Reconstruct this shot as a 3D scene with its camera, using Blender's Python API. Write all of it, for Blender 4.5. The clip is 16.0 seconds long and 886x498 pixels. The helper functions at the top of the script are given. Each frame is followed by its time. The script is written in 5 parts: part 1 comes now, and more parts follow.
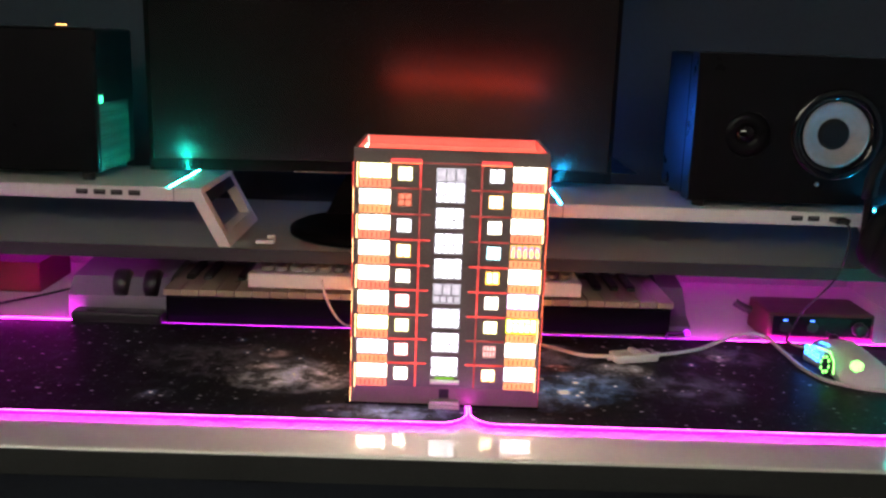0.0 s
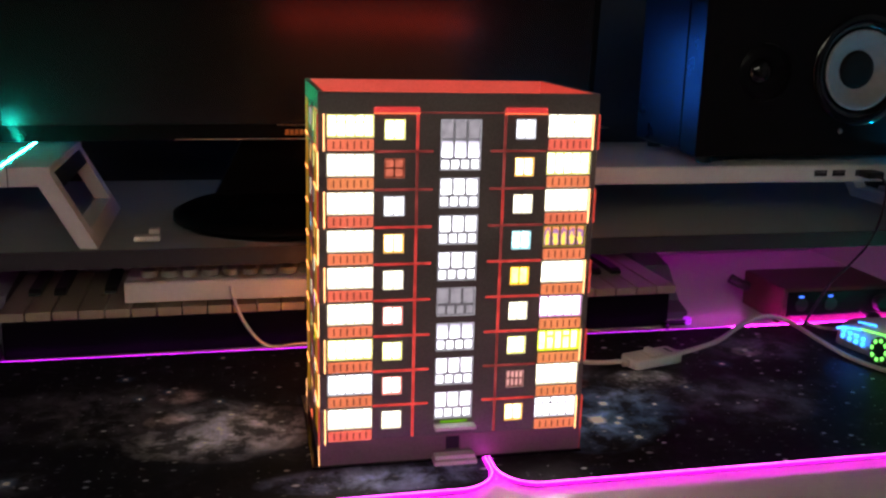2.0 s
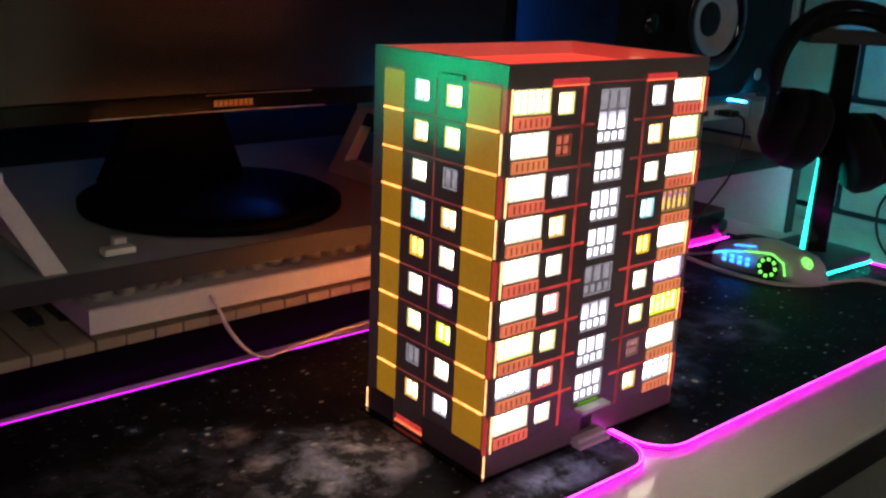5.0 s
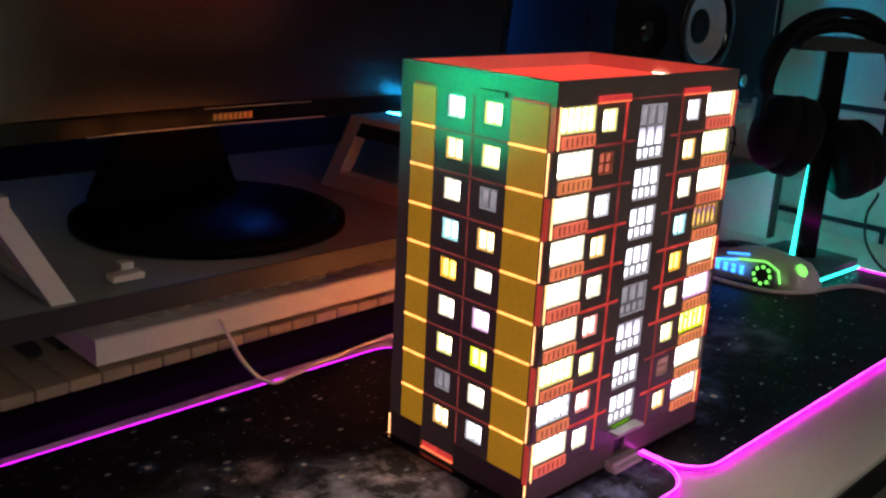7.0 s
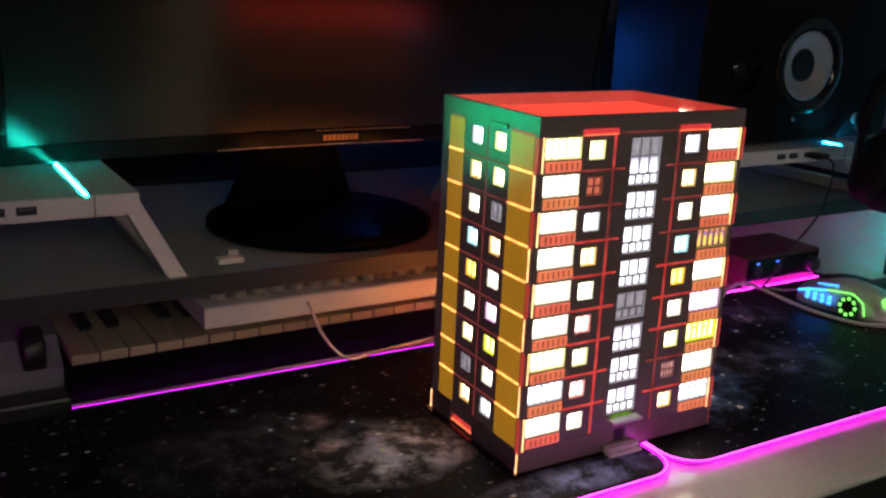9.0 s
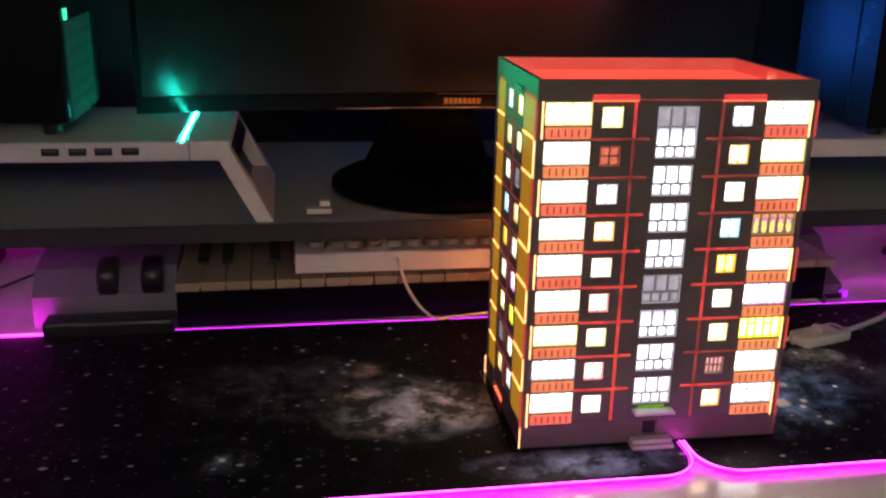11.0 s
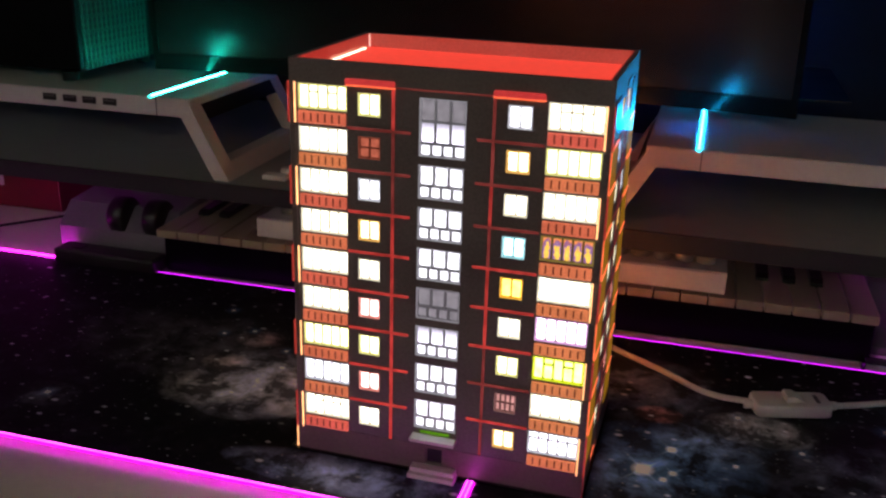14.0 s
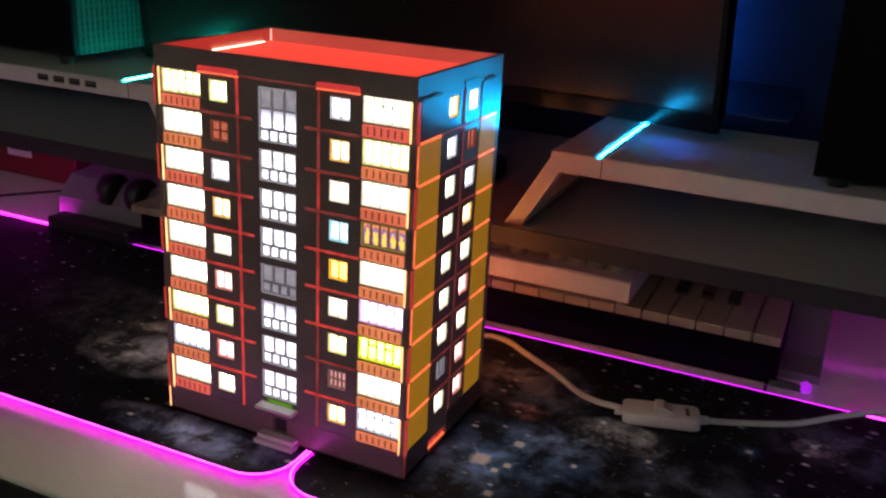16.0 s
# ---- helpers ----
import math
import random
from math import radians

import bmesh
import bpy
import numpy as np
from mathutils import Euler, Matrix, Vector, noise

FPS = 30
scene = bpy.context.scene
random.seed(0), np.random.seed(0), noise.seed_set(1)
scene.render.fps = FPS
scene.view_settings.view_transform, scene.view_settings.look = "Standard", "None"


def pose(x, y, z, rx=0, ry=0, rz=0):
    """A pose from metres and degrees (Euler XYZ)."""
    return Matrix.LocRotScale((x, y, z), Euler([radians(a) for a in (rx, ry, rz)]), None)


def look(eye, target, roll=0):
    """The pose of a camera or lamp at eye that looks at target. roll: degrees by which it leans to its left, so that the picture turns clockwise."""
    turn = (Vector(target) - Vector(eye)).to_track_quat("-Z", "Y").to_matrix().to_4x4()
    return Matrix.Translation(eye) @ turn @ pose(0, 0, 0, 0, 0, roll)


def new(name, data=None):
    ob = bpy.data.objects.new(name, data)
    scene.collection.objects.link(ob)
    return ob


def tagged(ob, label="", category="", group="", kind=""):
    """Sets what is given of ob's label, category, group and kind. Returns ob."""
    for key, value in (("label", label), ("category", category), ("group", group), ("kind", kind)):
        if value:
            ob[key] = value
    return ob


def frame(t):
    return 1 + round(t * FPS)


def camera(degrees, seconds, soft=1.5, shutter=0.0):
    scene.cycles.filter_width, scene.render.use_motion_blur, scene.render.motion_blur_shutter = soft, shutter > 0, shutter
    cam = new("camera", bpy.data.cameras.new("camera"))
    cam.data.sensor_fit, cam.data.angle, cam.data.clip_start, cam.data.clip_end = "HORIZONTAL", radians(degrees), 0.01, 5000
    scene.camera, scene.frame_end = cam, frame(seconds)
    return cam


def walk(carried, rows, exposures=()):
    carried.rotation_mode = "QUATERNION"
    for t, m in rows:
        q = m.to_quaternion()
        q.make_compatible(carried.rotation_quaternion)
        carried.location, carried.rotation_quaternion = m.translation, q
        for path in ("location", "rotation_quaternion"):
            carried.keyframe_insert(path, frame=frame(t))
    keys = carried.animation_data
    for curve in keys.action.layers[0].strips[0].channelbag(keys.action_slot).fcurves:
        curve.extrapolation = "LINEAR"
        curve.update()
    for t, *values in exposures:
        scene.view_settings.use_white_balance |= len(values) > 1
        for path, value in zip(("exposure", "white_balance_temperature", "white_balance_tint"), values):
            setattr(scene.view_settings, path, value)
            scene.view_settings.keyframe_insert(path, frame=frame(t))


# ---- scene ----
cam = camera(50.1, 16.0, soft=2.4)
PATH = [
    (0, (0.016, -0.013, 0.396), (0.02, 1.939, -0.038), 2.0),
    (0.5, (0.014, 0.144, 0.357), (0.024, 2.095, -0.083), 1.7),
    (1, (0.003, 0.268, 0.317), (0.031, 2.222, -0.11), 1.3),
    (1.5, (-0.044, 0.295, 0.32), (0.115, 2.238, -0.129), 1.3),
    (2, (-0.129, 0.311, 0.335), (0.278, 2.21, -0.143), 1.5),
    (2.5, (-0.206, 0.342, 0.341), (0.403, 2.181, -0.157), 1.7),
    (3, (-0.277, 0.387, 0.341), (0.487, 2.158, -0.189), 1.6),
    (3.5, (-0.34, 0.432, 0.339), (0.593, 2.112, -0.213), 1.9),
    (4, (-0.398, 0.456, 0.347), (0.656, 2.057, -0.224), 2.2),
    (4.5, (-0.456, 0.499, 0.346), (0.722, 2.011, -0.226), 2.4),
    (5, (-0.483, 0.556, 0.338), (0.768, 2.007, -0.235), 2.6),
    (5.2, (-0.491, 0.58, 0.337), (0.772, 2.019, -0.242), 2.4),
    (7.3, (-0.512, 0.621, 0.346), (0.853, 1.972, -0.209), 3.4),
    (7.5, (-0.512, 0.601, 0.349), (0.861, 1.949, -0.196), 3.7),
    (8, (-0.506, 0.547, 0.359), (0.828, 1.936, -0.182), 4.0),
    (8.5, (-0.498, 0.483, 0.37), (0.696, 1.992, -0.174), 3.5),
    (9, (-0.477, 0.428, 0.371), (0.506, 2.084, -0.17), 2.5),
    (9.2, (-0.464, 0.41, 0.375), (0.435, 2.11, -0.174), 2.2),
    (11.3, (-0.213, 0.343, 0.367), (0.043, 2.229, -0.247), 1.5),
    (11.5, (-0.198, 0.343, 0.371), (0.041, 2.23, -0.246), 1.7),
    (12, (-0.128, 0.361, 0.376), (0.027, 2.255, -0.248), 2.0),
    (12.5, (-0.033, 0.383, 0.372), (-0.063, 2.281, -0.256), 1.7),
    (13, (0.063, 0.421, 0.362), (-0.237, 2.293, -0.273), 0.9),
    (13.5, (0.133, 0.451, 0.361), (-0.311, 2.284, -0.305), 1.2),
    (14, (0.184, 0.424, 0.375), (-0.335, 2.23, -0.309), 1.6),
    (14.5, (0.237, 0.376, 0.393), (-0.379, 2.149, -0.297), 1.6),
    (15, (0.288, 0.36, 0.4), (-0.386, 2.112, -0.289), 2.0),
    (15.5, (0.346, 0.401, 0.391), (-0.373, 2.139, -0.289), 2.6),
    (16, (0.383, 0.459, 0.379), (-0.398, 2.172, -0.295), 3.0),
]
walk(cam, [(t, look(eye, target, roll)) for t, eye, target, roll in PATH],
     [(0.0, 2.97), (0.5, 3.00), (1.0, 2.67), (1.5, 2.09), (2.0, 1.75), (2.5, 1.62), (3.5, 1.53), (5.0, 1.53), (8.0, 1.53), (9.0, 1.60), (11.5, 1.93), (12.5, 1.88), (13.5, 1.49), (14.5, 1.10), (15.5, 1.40), (16.0, 1.40)])

# ---- light ----
# Fill light for the room; it enters through an added opening.
world = bpy.data.worlds.new("room_fill")
scene.world = world
world.use_nodes = True
world.node_tree.nodes["Background"].inputs[0].default_value = (0.68, 0.66, 0.55, 1)
world.node_tree.nodes["Background"].inputs[1].default_value = 1.75


def strip_lamp(name, place, towards, color, watts, length, spread=26):
    """An added lamp at a riser's strip, aimed to light one thing beyond it."""
    lamp = bpy.data.lights.new(name, "AREA")
    lamp.shape, lamp.size, lamp.size_y, lamp.energy, lamp.color = "RECTANGLE", length, 0.0014, watts, color
    lamp.spread = radians(spread)
    ob = new(name, lamp)
    ob.matrix_world = look(place, towards)
    return tagged(ob, "added lamp at a riser's glowing strip", "light")


strip_lamp("teal_strip_light", (-0.347, 1.248, 0.1958), (-0.08, 1.035, 0.299), (0.0, 1.0, 0.36), 0.013, 0.010)
strip_lamp("cyan_strip_light", (0.170, 1.248, 0.1962), (0.125, 1.06, 0.282), (0.0, 0.42, 1.0), 0.010, 0.006)
strip_lamp("cyan_tail_light", (0.595, 1.222, 0.199), (0.530, 1.245, 0.305), (0.0, 0.50, 1.0), 0.003, 0.006, 90)
# Fill for the cyan on the brick wall, whose source is unknown.
strip_lamp("cyan_wall_fill", (0.604, 1.242, 0.1965), (0.86, 1.215, 0.33), (0.0, 0.50, 1.0), 0.022, 0.012, 80)


# ---- materials ----
def nodes_of(name):
    m = bpy.data.materials.new(name)
    m.use_nodes = True
    t = m.node_tree
    return m, t.nodes, t.links, t.nodes["Principled BSDF"]


def rgba(c, k=1.0):
    return (c[0] * k, c[1] * k, c[2] * k, 1)


def surface(name, color, rough=0.5, metal=0.0, scale=60.0, vary=0.2, bump=0.1, spec=0.5, glow=0.0, glow_color=None, coat=0.0):
    """A plain surface with variation at two scales, fine relief and, where asked for, a faint glow."""
    m, n, l, b = nodes_of(name)
    geo = n.new("ShaderNodeNewGeometry")
    big, small = n.new("ShaderNodeTexNoise"), n.new("ShaderNodeTexNoise")
    big.inputs["Scale"].default_value, small.inputs["Scale"].default_value = scale * 0.25, scale * 6
    big.inputs["Detail"].default_value, small.inputs["Detail"].default_value = 4, 3
    l.new(geo.outputs["Position"], big.inputs["Vector"])
    l.new(geo.outputs["Position"], small.inputs["Vector"])
    add = n.new("ShaderNodeMath")
    add.operation = "ADD"
    l.new(big.outputs["Fac"], add.inputs[0])
    l.new(small.outputs["Fac"], add.inputs[1])
    span = n.new("ShaderNodeMapRange")
    span.inputs["From Min"].default_value, span.inputs["From Max"].default_value = 0.65, 1.35
    span.inputs["To Min"].default_value, span.inputs["To Max"].default_value = 1 - vary, 1 + vary
    l.new(add.outputs[0], span.inputs["Value"])
    mul = n.new("ShaderNodeVectorMath")
    mul.operation = "SCALE"
    mul.inputs[0].default_value = color
    l.new(span.outputs[0], mul.inputs["Scale"])
    l.new(mul.outputs[0], b.inputs["Base Color"])
    r = n.new("ShaderNodeMapRange")
    r.inputs["To Min"].default_value, r.inputs["To Max"].default_value = max(0.02, rough * 0.75), min(1, rough * 1.25)
    l.new(big.outputs["Fac"], r.inputs["Value"])
    l.new(r.outputs[0], b.inputs["Roughness"])
    b.inputs["Metallic"].default_value = metal
    b.inputs["Specular IOR Level"].default_value = spec
    b.inputs["Coat Weight"].default_value = coat
    if bump:
        bp = n.new("ShaderNodeBump")
        bp.inputs["Strength"].default_value, bp.inputs["Distance"].default_value = bump, 0.0006
        l.new(small.outputs["Fac"], bp.inputs["Height"])
        l.new(bp.outputs[0], b.inputs["Normal"])
    if glow:
        b.inputs["Emission Color"].default_value = rgba(glow_color or color)
        gs = n.new("ShaderNodeMath")
        gs.operation = "MULTIPLY"
        gs.inputs[1].default_value = glow
        l.new(span.outputs[0], gs.inputs[0])
        l.new(gs.outputs[0], b.inputs["Emission Strength"])
    return m


def vary_glow(m, low, high):
    """Let a backlit material's glow differ from piece to piece between two colours."""
    n, l = m.node_tree.nodes, m.node_tree.links
    info, mix = n.new("ShaderNodeObjectInfo"), n.new("ShaderNodeMix")
    mix.data_type = "RGBA"
    for i in mix.inputs:
        if i.name in ("A", "B") and i.type == "RGBA":
            i.default_value = rgba(low if i.name == "A" else high)
    l.new(info.outputs["Random"], mix.inputs[0])
    l.new([o for o in mix.outputs if o.type == "RGBA"][0], n["Principled BSDF"].inputs["Emission Color"])


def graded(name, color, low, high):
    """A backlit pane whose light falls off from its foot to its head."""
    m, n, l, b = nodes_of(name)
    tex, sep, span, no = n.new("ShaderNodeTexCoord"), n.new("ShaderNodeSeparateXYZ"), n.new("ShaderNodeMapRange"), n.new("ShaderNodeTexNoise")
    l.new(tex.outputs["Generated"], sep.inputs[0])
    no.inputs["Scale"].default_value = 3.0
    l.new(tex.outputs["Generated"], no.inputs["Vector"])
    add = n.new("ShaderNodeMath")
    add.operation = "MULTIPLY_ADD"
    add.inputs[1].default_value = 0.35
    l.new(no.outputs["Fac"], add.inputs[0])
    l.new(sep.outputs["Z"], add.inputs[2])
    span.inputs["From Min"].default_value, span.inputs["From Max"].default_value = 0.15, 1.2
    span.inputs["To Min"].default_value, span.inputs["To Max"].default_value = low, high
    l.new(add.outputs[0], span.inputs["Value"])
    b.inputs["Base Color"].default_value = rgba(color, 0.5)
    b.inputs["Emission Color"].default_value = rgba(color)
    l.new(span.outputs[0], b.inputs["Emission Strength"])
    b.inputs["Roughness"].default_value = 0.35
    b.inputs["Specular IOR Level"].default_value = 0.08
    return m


def lit(name, color, strength, vary=0.25, scale=300.0):
    """A surface that gives off light, slightly uneven."""
    m, n, l, b = nodes_of(name)
    geo, no = n.new("ShaderNodeNewGeometry"), n.new("ShaderNodeTexNoise")
    no.inputs["Scale"].default_value = scale
    l.new(geo.outputs["Position"], no.inputs["Vector"])
    s = n.new("ShaderNodeMapRange")
    s.inputs["From Min"].default_value, s.inputs["From Max"].default_value = 0.3, 0.7
    s.inputs["To Min"].default_value, s.inputs["To Max"].default_value = strength * (1 - vary), strength * (1 + vary)
    l.new(no.outputs["Fac"], s.inputs["Value"])
    b.inputs["Base Color"].default_value = rgba(color, 0.6)
    b.inputs["Emission Color"].default_value = rgba(color)
    l.new(s.outputs[0], b.inputs["Emission Strength"])
    b.inputs["Roughness"].default_value = 0.35
    b.inputs["Specular IOR Level"].default_value = 0.08
    return m


def galaxy(name, nebulae, bright):
    """The mats' dark space print: stars of three sizes and pale clouds."""
    m, n, l, b = nodes_of(name)
    geo = n.new("ShaderNodeNewGeometry")
    pos = geo.outputs["Position"]

    def math(op, a, c=None, clamp=False):
        k = n.new("ShaderNodeMath")
        k.operation, k.use_clamp = op, clamp
        for i, v in ((0, a), (1, c)):
            if v is None:
                continue
            if isinstance(v, (int, float)):
                k.inputs[i].default_value = v
            else:
                l.new(v, k.inputs[i])
        return k.outputs[0]

    def tone(fac, color, under):
        k = n.new("ShaderNodeVectorMath")
        k.operation = "MULTIPLY_ADD"
        k.inputs[1].default_value = color
        l.new(fac, k.inputs[0])
        if isinstance(under, tuple):
            k.inputs[2].default_value = under
        else:
            l.new(under, k.inputs[2])
        return k.outputs[0]

    fbm = n.new("ShaderNodeTexNoise")
    fbm.inputs["Scale"].default_value, fbm.inputs["Detail"].default_value, fbm.inputs["Roughness"].default_value = 34, 9, 0.66
    fbm.inputs["Distortion"].default_value = 0.25
    l.new(pos, fbm.inputs["Vector"])
    cloud = n.new("ShaderNodeMapRange")
    cloud.inputs["From Min"].default_value, cloud.inputs["From Max"].default_value = 0.43, 0.74
    l.new(fbm.outputs["Fac"], cloud.inputs["Value"])
    thin = n.new("ShaderNodeMapRange")
    thin.inputs["From Min"].default_value, thin.inputs["From Max"].default_value = 0.5, 0.8
    l.new(fbm.outputs["Fac"], thin.inputs["Value"])
    out = tone(thin.outputs[0], (0.034, 0.036, 0.055), (0.006, 0.0065, 0.010))
    for x, y, rx, ry, c in nebulae:
        s = n.new("ShaderNodeVectorMath")
        s.operation = "SUBTRACT"
        l.new(pos, s.inputs[0])
        s.inputs[1].default_value = (x, y, 0)
        d = n.new("ShaderNodeVectorMath")
        d.operation = "MULTIPLY"
        d.inputs[1].default_value = (1 / rx, 1 / ry, 0)
        l.new(s.outputs[0], d.inputs[0])
        ln = n.new("ShaderNodeVectorMath")
        ln.operation = "LENGTH"
        l.new(d.outputs[0], ln.inputs[0])
        f = math("SUBTRACT", 1.0, ln.outputs["Value"], True)
        f = math("POWER", f, 0.7)
        out = tone(math("MULTIPLY", f, math("ADD", cloud.outputs[0], 0.05)), tuple(2.2 * q for q in c), out)
    for sc, cut, k in ((150, 0.15, 0.40), (70, 0.15, 0.85), (30, 0.085, 1.2)):
        v = n.new("ShaderNodeTexVoronoi")
        v.inputs["Scale"].default_value = sc
        flat = n.new("ShaderNodeVectorMath")
        flat.operation = "MULTIPLY"
        flat.inputs[1].default_value = (0.7, 1.1, 0)
        l.new(pos, flat.inputs[0])
        l.new(flat.outputs[0], v.inputs["Vector"])
        v.voronoi_dimensions = "2D"
        st = math("SUBTRACT", cut, v.outputs["Distance"])
        st = math("MULTIPLY", st, 1.6 / cut, True)
        pick = n.new("ShaderNodeSeparateColor")
        l.new(v.outputs["Color"], pick.inputs[0])
        some = math("POWER", pick.outputs[0], 9.0)
        out = tone(math("MULTIPLY", st, some), (k, k, k * 1.1), out)
    for x, y, r in bright:
        s = n.new("ShaderNodeVectorMath")
        s.operation = "SUBTRACT"
        l.new(pos, s.inputs[0])
        s.inputs[1].default_value = (x, y, 0)
        sep = n.new("ShaderNodeSeparateXYZ")
        l.new(s.outputs[0], sep.inputs[0])
        dx, dy = sep.outputs[0], sep.outputs[1]
        far = math("SQRT", math("ADD", math("MULTIPLY", dx, dx), math("MULTIPLY", dy, dy)))
        core = math("POWER", math("SUBTRACT", 1.15, math("DIVIDE", far, r), True), 1.0)
        fade = math("POWER", math("SUBTRACT", 1.0, math("DIVIDE", far, 4.2 * r), True), 2.0)
        out = tone(core, (1.5, 1.3, 1.0), out)
        out = tone(fade, (0.08, 0.18, 0.36), out)
        for line in (math("ADD", dx, math("MULTIPLY", dy, 0.8)), math("SUBTRACT", dx, math("MULTIPLY", dy, 0.8))):
            ray = math("SUBTRACT", 1.0, math("DIVIDE", math("ABSOLUTE", line), 0.22 * r), True)
            out = tone(math("MULTIPLY", ray, fade), (0.5, 0.65, 0.85), out)
    l.new(out, b.inputs["Base Color"])
    b.inputs["Roughness"].default_value = 0.5
    b.inputs["Specular IOR Level"].default_value = 0.12
    weave = n.new("ShaderNodeTexNoise")
    weave.inputs["Scale"].default_value = 2500
    l.new(pos, weave.inputs["Vector"])
    bp = n.new("ShaderNodeBump")
    bp.inputs["Strength"].default_value, bp.inputs["Distance"].default_value = 0.25, 0.0004
    l.new(weave.outputs["Fac"], bp.inputs["Height"])
    l.new(bp.outputs[0], b.inputs["Normal"])
    return m


def patterned(name):
    """Purple curtains with a yellow figure in each pane and orange edges, lit from behind."""
    m, n, l, b = nodes_of(name)
    tex, info, no, ramp = n.new("ShaderNodeTexCoord"), n.new("ShaderNodeObjectInfo"), n.new("ShaderNodeTexNoise"), n.new("ShaderNodeValToRGB")
    shape = n.new("ShaderNodeVectorMath")
    shape.operation = "MULTIPLY_ADD"
    shape.inputs[1].default_value, shape.inputs[2].default_value = (250, 0, 95), (0, 0, 0.25)
    l.new(tex.outputs["Object"], shape.inputs[0])
    ln = n.new("ShaderNodeVectorMath")
    ln.operation = "LENGTH"
    l.new(shape.outputs[0], ln.inputs[0])
    no.noise_dimensions = "4D"
    no.inputs["Scale"].default_value = 420
    l.new(tex.outputs["Object"], no.inputs["Vector"])
    ten = n.new("ShaderNodeMath")
    ten.operation = "MULTIPLY"
    ten.inputs[1].default_value = 40
    l.new(info.outputs["Random"], ten.inputs[0])
    l.new(ten.outputs[0], no.inputs["W"])
    mix = n.new("ShaderNodeMath")
    mix.operation = "MULTIPLY_ADD"
    mix.inputs[1].default_value = 0.9
    l.new(no.outputs["Fac"], mix.inputs[0])
    l.new(ln.outputs["Value"], mix.inputs[2])
    half = n.new("ShaderNodeMath")
    half.operation = "MULTIPLY"
    half.inputs[1].default_value = 0.5
    l.new(mix.outputs[0], half.inputs[0])
    for k, (at, c) in enumerate(((0.0, (0.85, 0.60, 0.16)), (0.42, (0.72, 0.42, 0.05)), (0.50, (0.18, 0.09, 0.28)), (0.58, (0.22, 0.08, 0.16)), (0.68, (0.60, 0.20, 0.06)))):
        e = ramp.color_ramp.elements[k] if k < 2 else ramp.color_ramp.elements.new(at)
        e.position, e.color = at, rgba(c)
    l.new(half.outputs[0], ramp.inputs[0])
    l.new(ramp.outputs[0], b.inputs["Base Color"])
    l.new(ramp.outputs[0], b.inputs["Emission Color"])
    b.inputs["Emission Strength"].default_value = 0.65
    return m


# pale clouds of the print: x, y, half width, half depth, colour
NEBULAE = [(-0.150, 1.052, 0.062, 0.062, (0.61, 0.60, 0.84)), (-0.187, 1.127, 0.024, 0.018, (0.62, 0.44, 0.48)),
           (-0.108, 1.052, 0.045, 0.045, (0.60, 0.49, 0.53)), (-0.195, 1.075, 0.022, 0.018, (0.65, 0.50, 0.50)), (-0.190, 1.030, 0.04, 0.03, (0.5, 0.48, 0.55)),
           (0.178, 1.040, 0.075, 0.058, (0.13, 0.26, 0.56)), (0.169, 1.108, 0.020, 0.014, (1.2, 0.45, 0.42)), (0.245, 1.108, 0.045, 0.026, (0.85, 0.85, 0.95)),
           (0.215, 1.080, 0.050, 0.035, (0.16, 0.22, 0.38)), (0.150, 1.000, 0.05, 0.04, (0.13, 0.21, 0.42)), (0.15, 1.15, 0.07, 0.06, (0.2, 0.22, 0.32)),
           (0.384, 1.168, 0.018, 0.014, (0.8, 0.6, 0.7)), (-0.30, 0.98, 0.03, 0.02, (0.16, 0.16, 0.20)), (-0.03, 0.950, 0.10, 0.024, (0.34, 0.40, 0.74)),
           (0.32, 1.05, 0.08, 0.06, (0.14, 0.15, 0.24)), (-0.25, 1.10, 0.12, 0.07, (0.09, 0.08, 0.10)), (0.4, 1.18, 0.06, 0.05, (0.14, 0.12, 0.2))]
# large stars with crossed rays: x, y, radius of the core
BRIGHT = [(0.164, 1.025, 0.0082), (0.182, 1.058, 0.0046), (0.185, 1.026, 0.0034), (0.179, 1.016, 0.0032), (0.186, 0.987, 0.0038), (0.228, 1.050, 0.0026), (0.229, 1.123, 0.0026),
          (0.275, 1.084, 0.0026), (0.340, 1.137, 0.0034), (0.384, 1.171, 0.0032), (-0.241, 1.176, 0.0026), (-0.224, 1.127, 0.0022), (-0.200, 1.140, 0.0024), (-0.155, 1.112, 0.0022),
          (-0.154, 1.222, 0.0022), (-0.302, 0.982, 0.0030)]

M_DESK = surface("white_gloss_laminate", (0.86, 0.82, 0.76), 0.09, scale=30, vary=0.04, bump=0.02)
M_MATS = [galaxy("space_print", [q for q in NEBULAE if k * (q[0] - 0.03) > -0.06], [q for q in BRIGHT if k * q[0] > 0]) for k in (-1, 1)]
M_MAGENTA = lit("magenta_led", (1.0, 0.006, 0.90), 1.25, 0.2, 60)
M_MAGENTACORE = lit("magenta_led_core", (1.0, 0.055, 0.95), 2.2, 0.3, 60)
M_PURPLE = lit("purple_led", (0.52, 0.008, 0.78), 1.5, 0.3, 30)
M_PURPLEHOT = lit("hot_purple_led", (0.85, 0.01, 0.75), 7.5, 0.3, 30)
M_PURPLESIDE = lit("side_magenta_led", (0.85, 0.01, 0.75), 14.0, 0.3, 30)
M_UNDERGLOW = lit("added_under_shelf_led", (0.80, 0.008, 0.80), 1.1, 0.3, 30)
M_PURPLETIP = lit("purple_tip", (0.42, 0.02, 0.75), 0.30, 0.2)
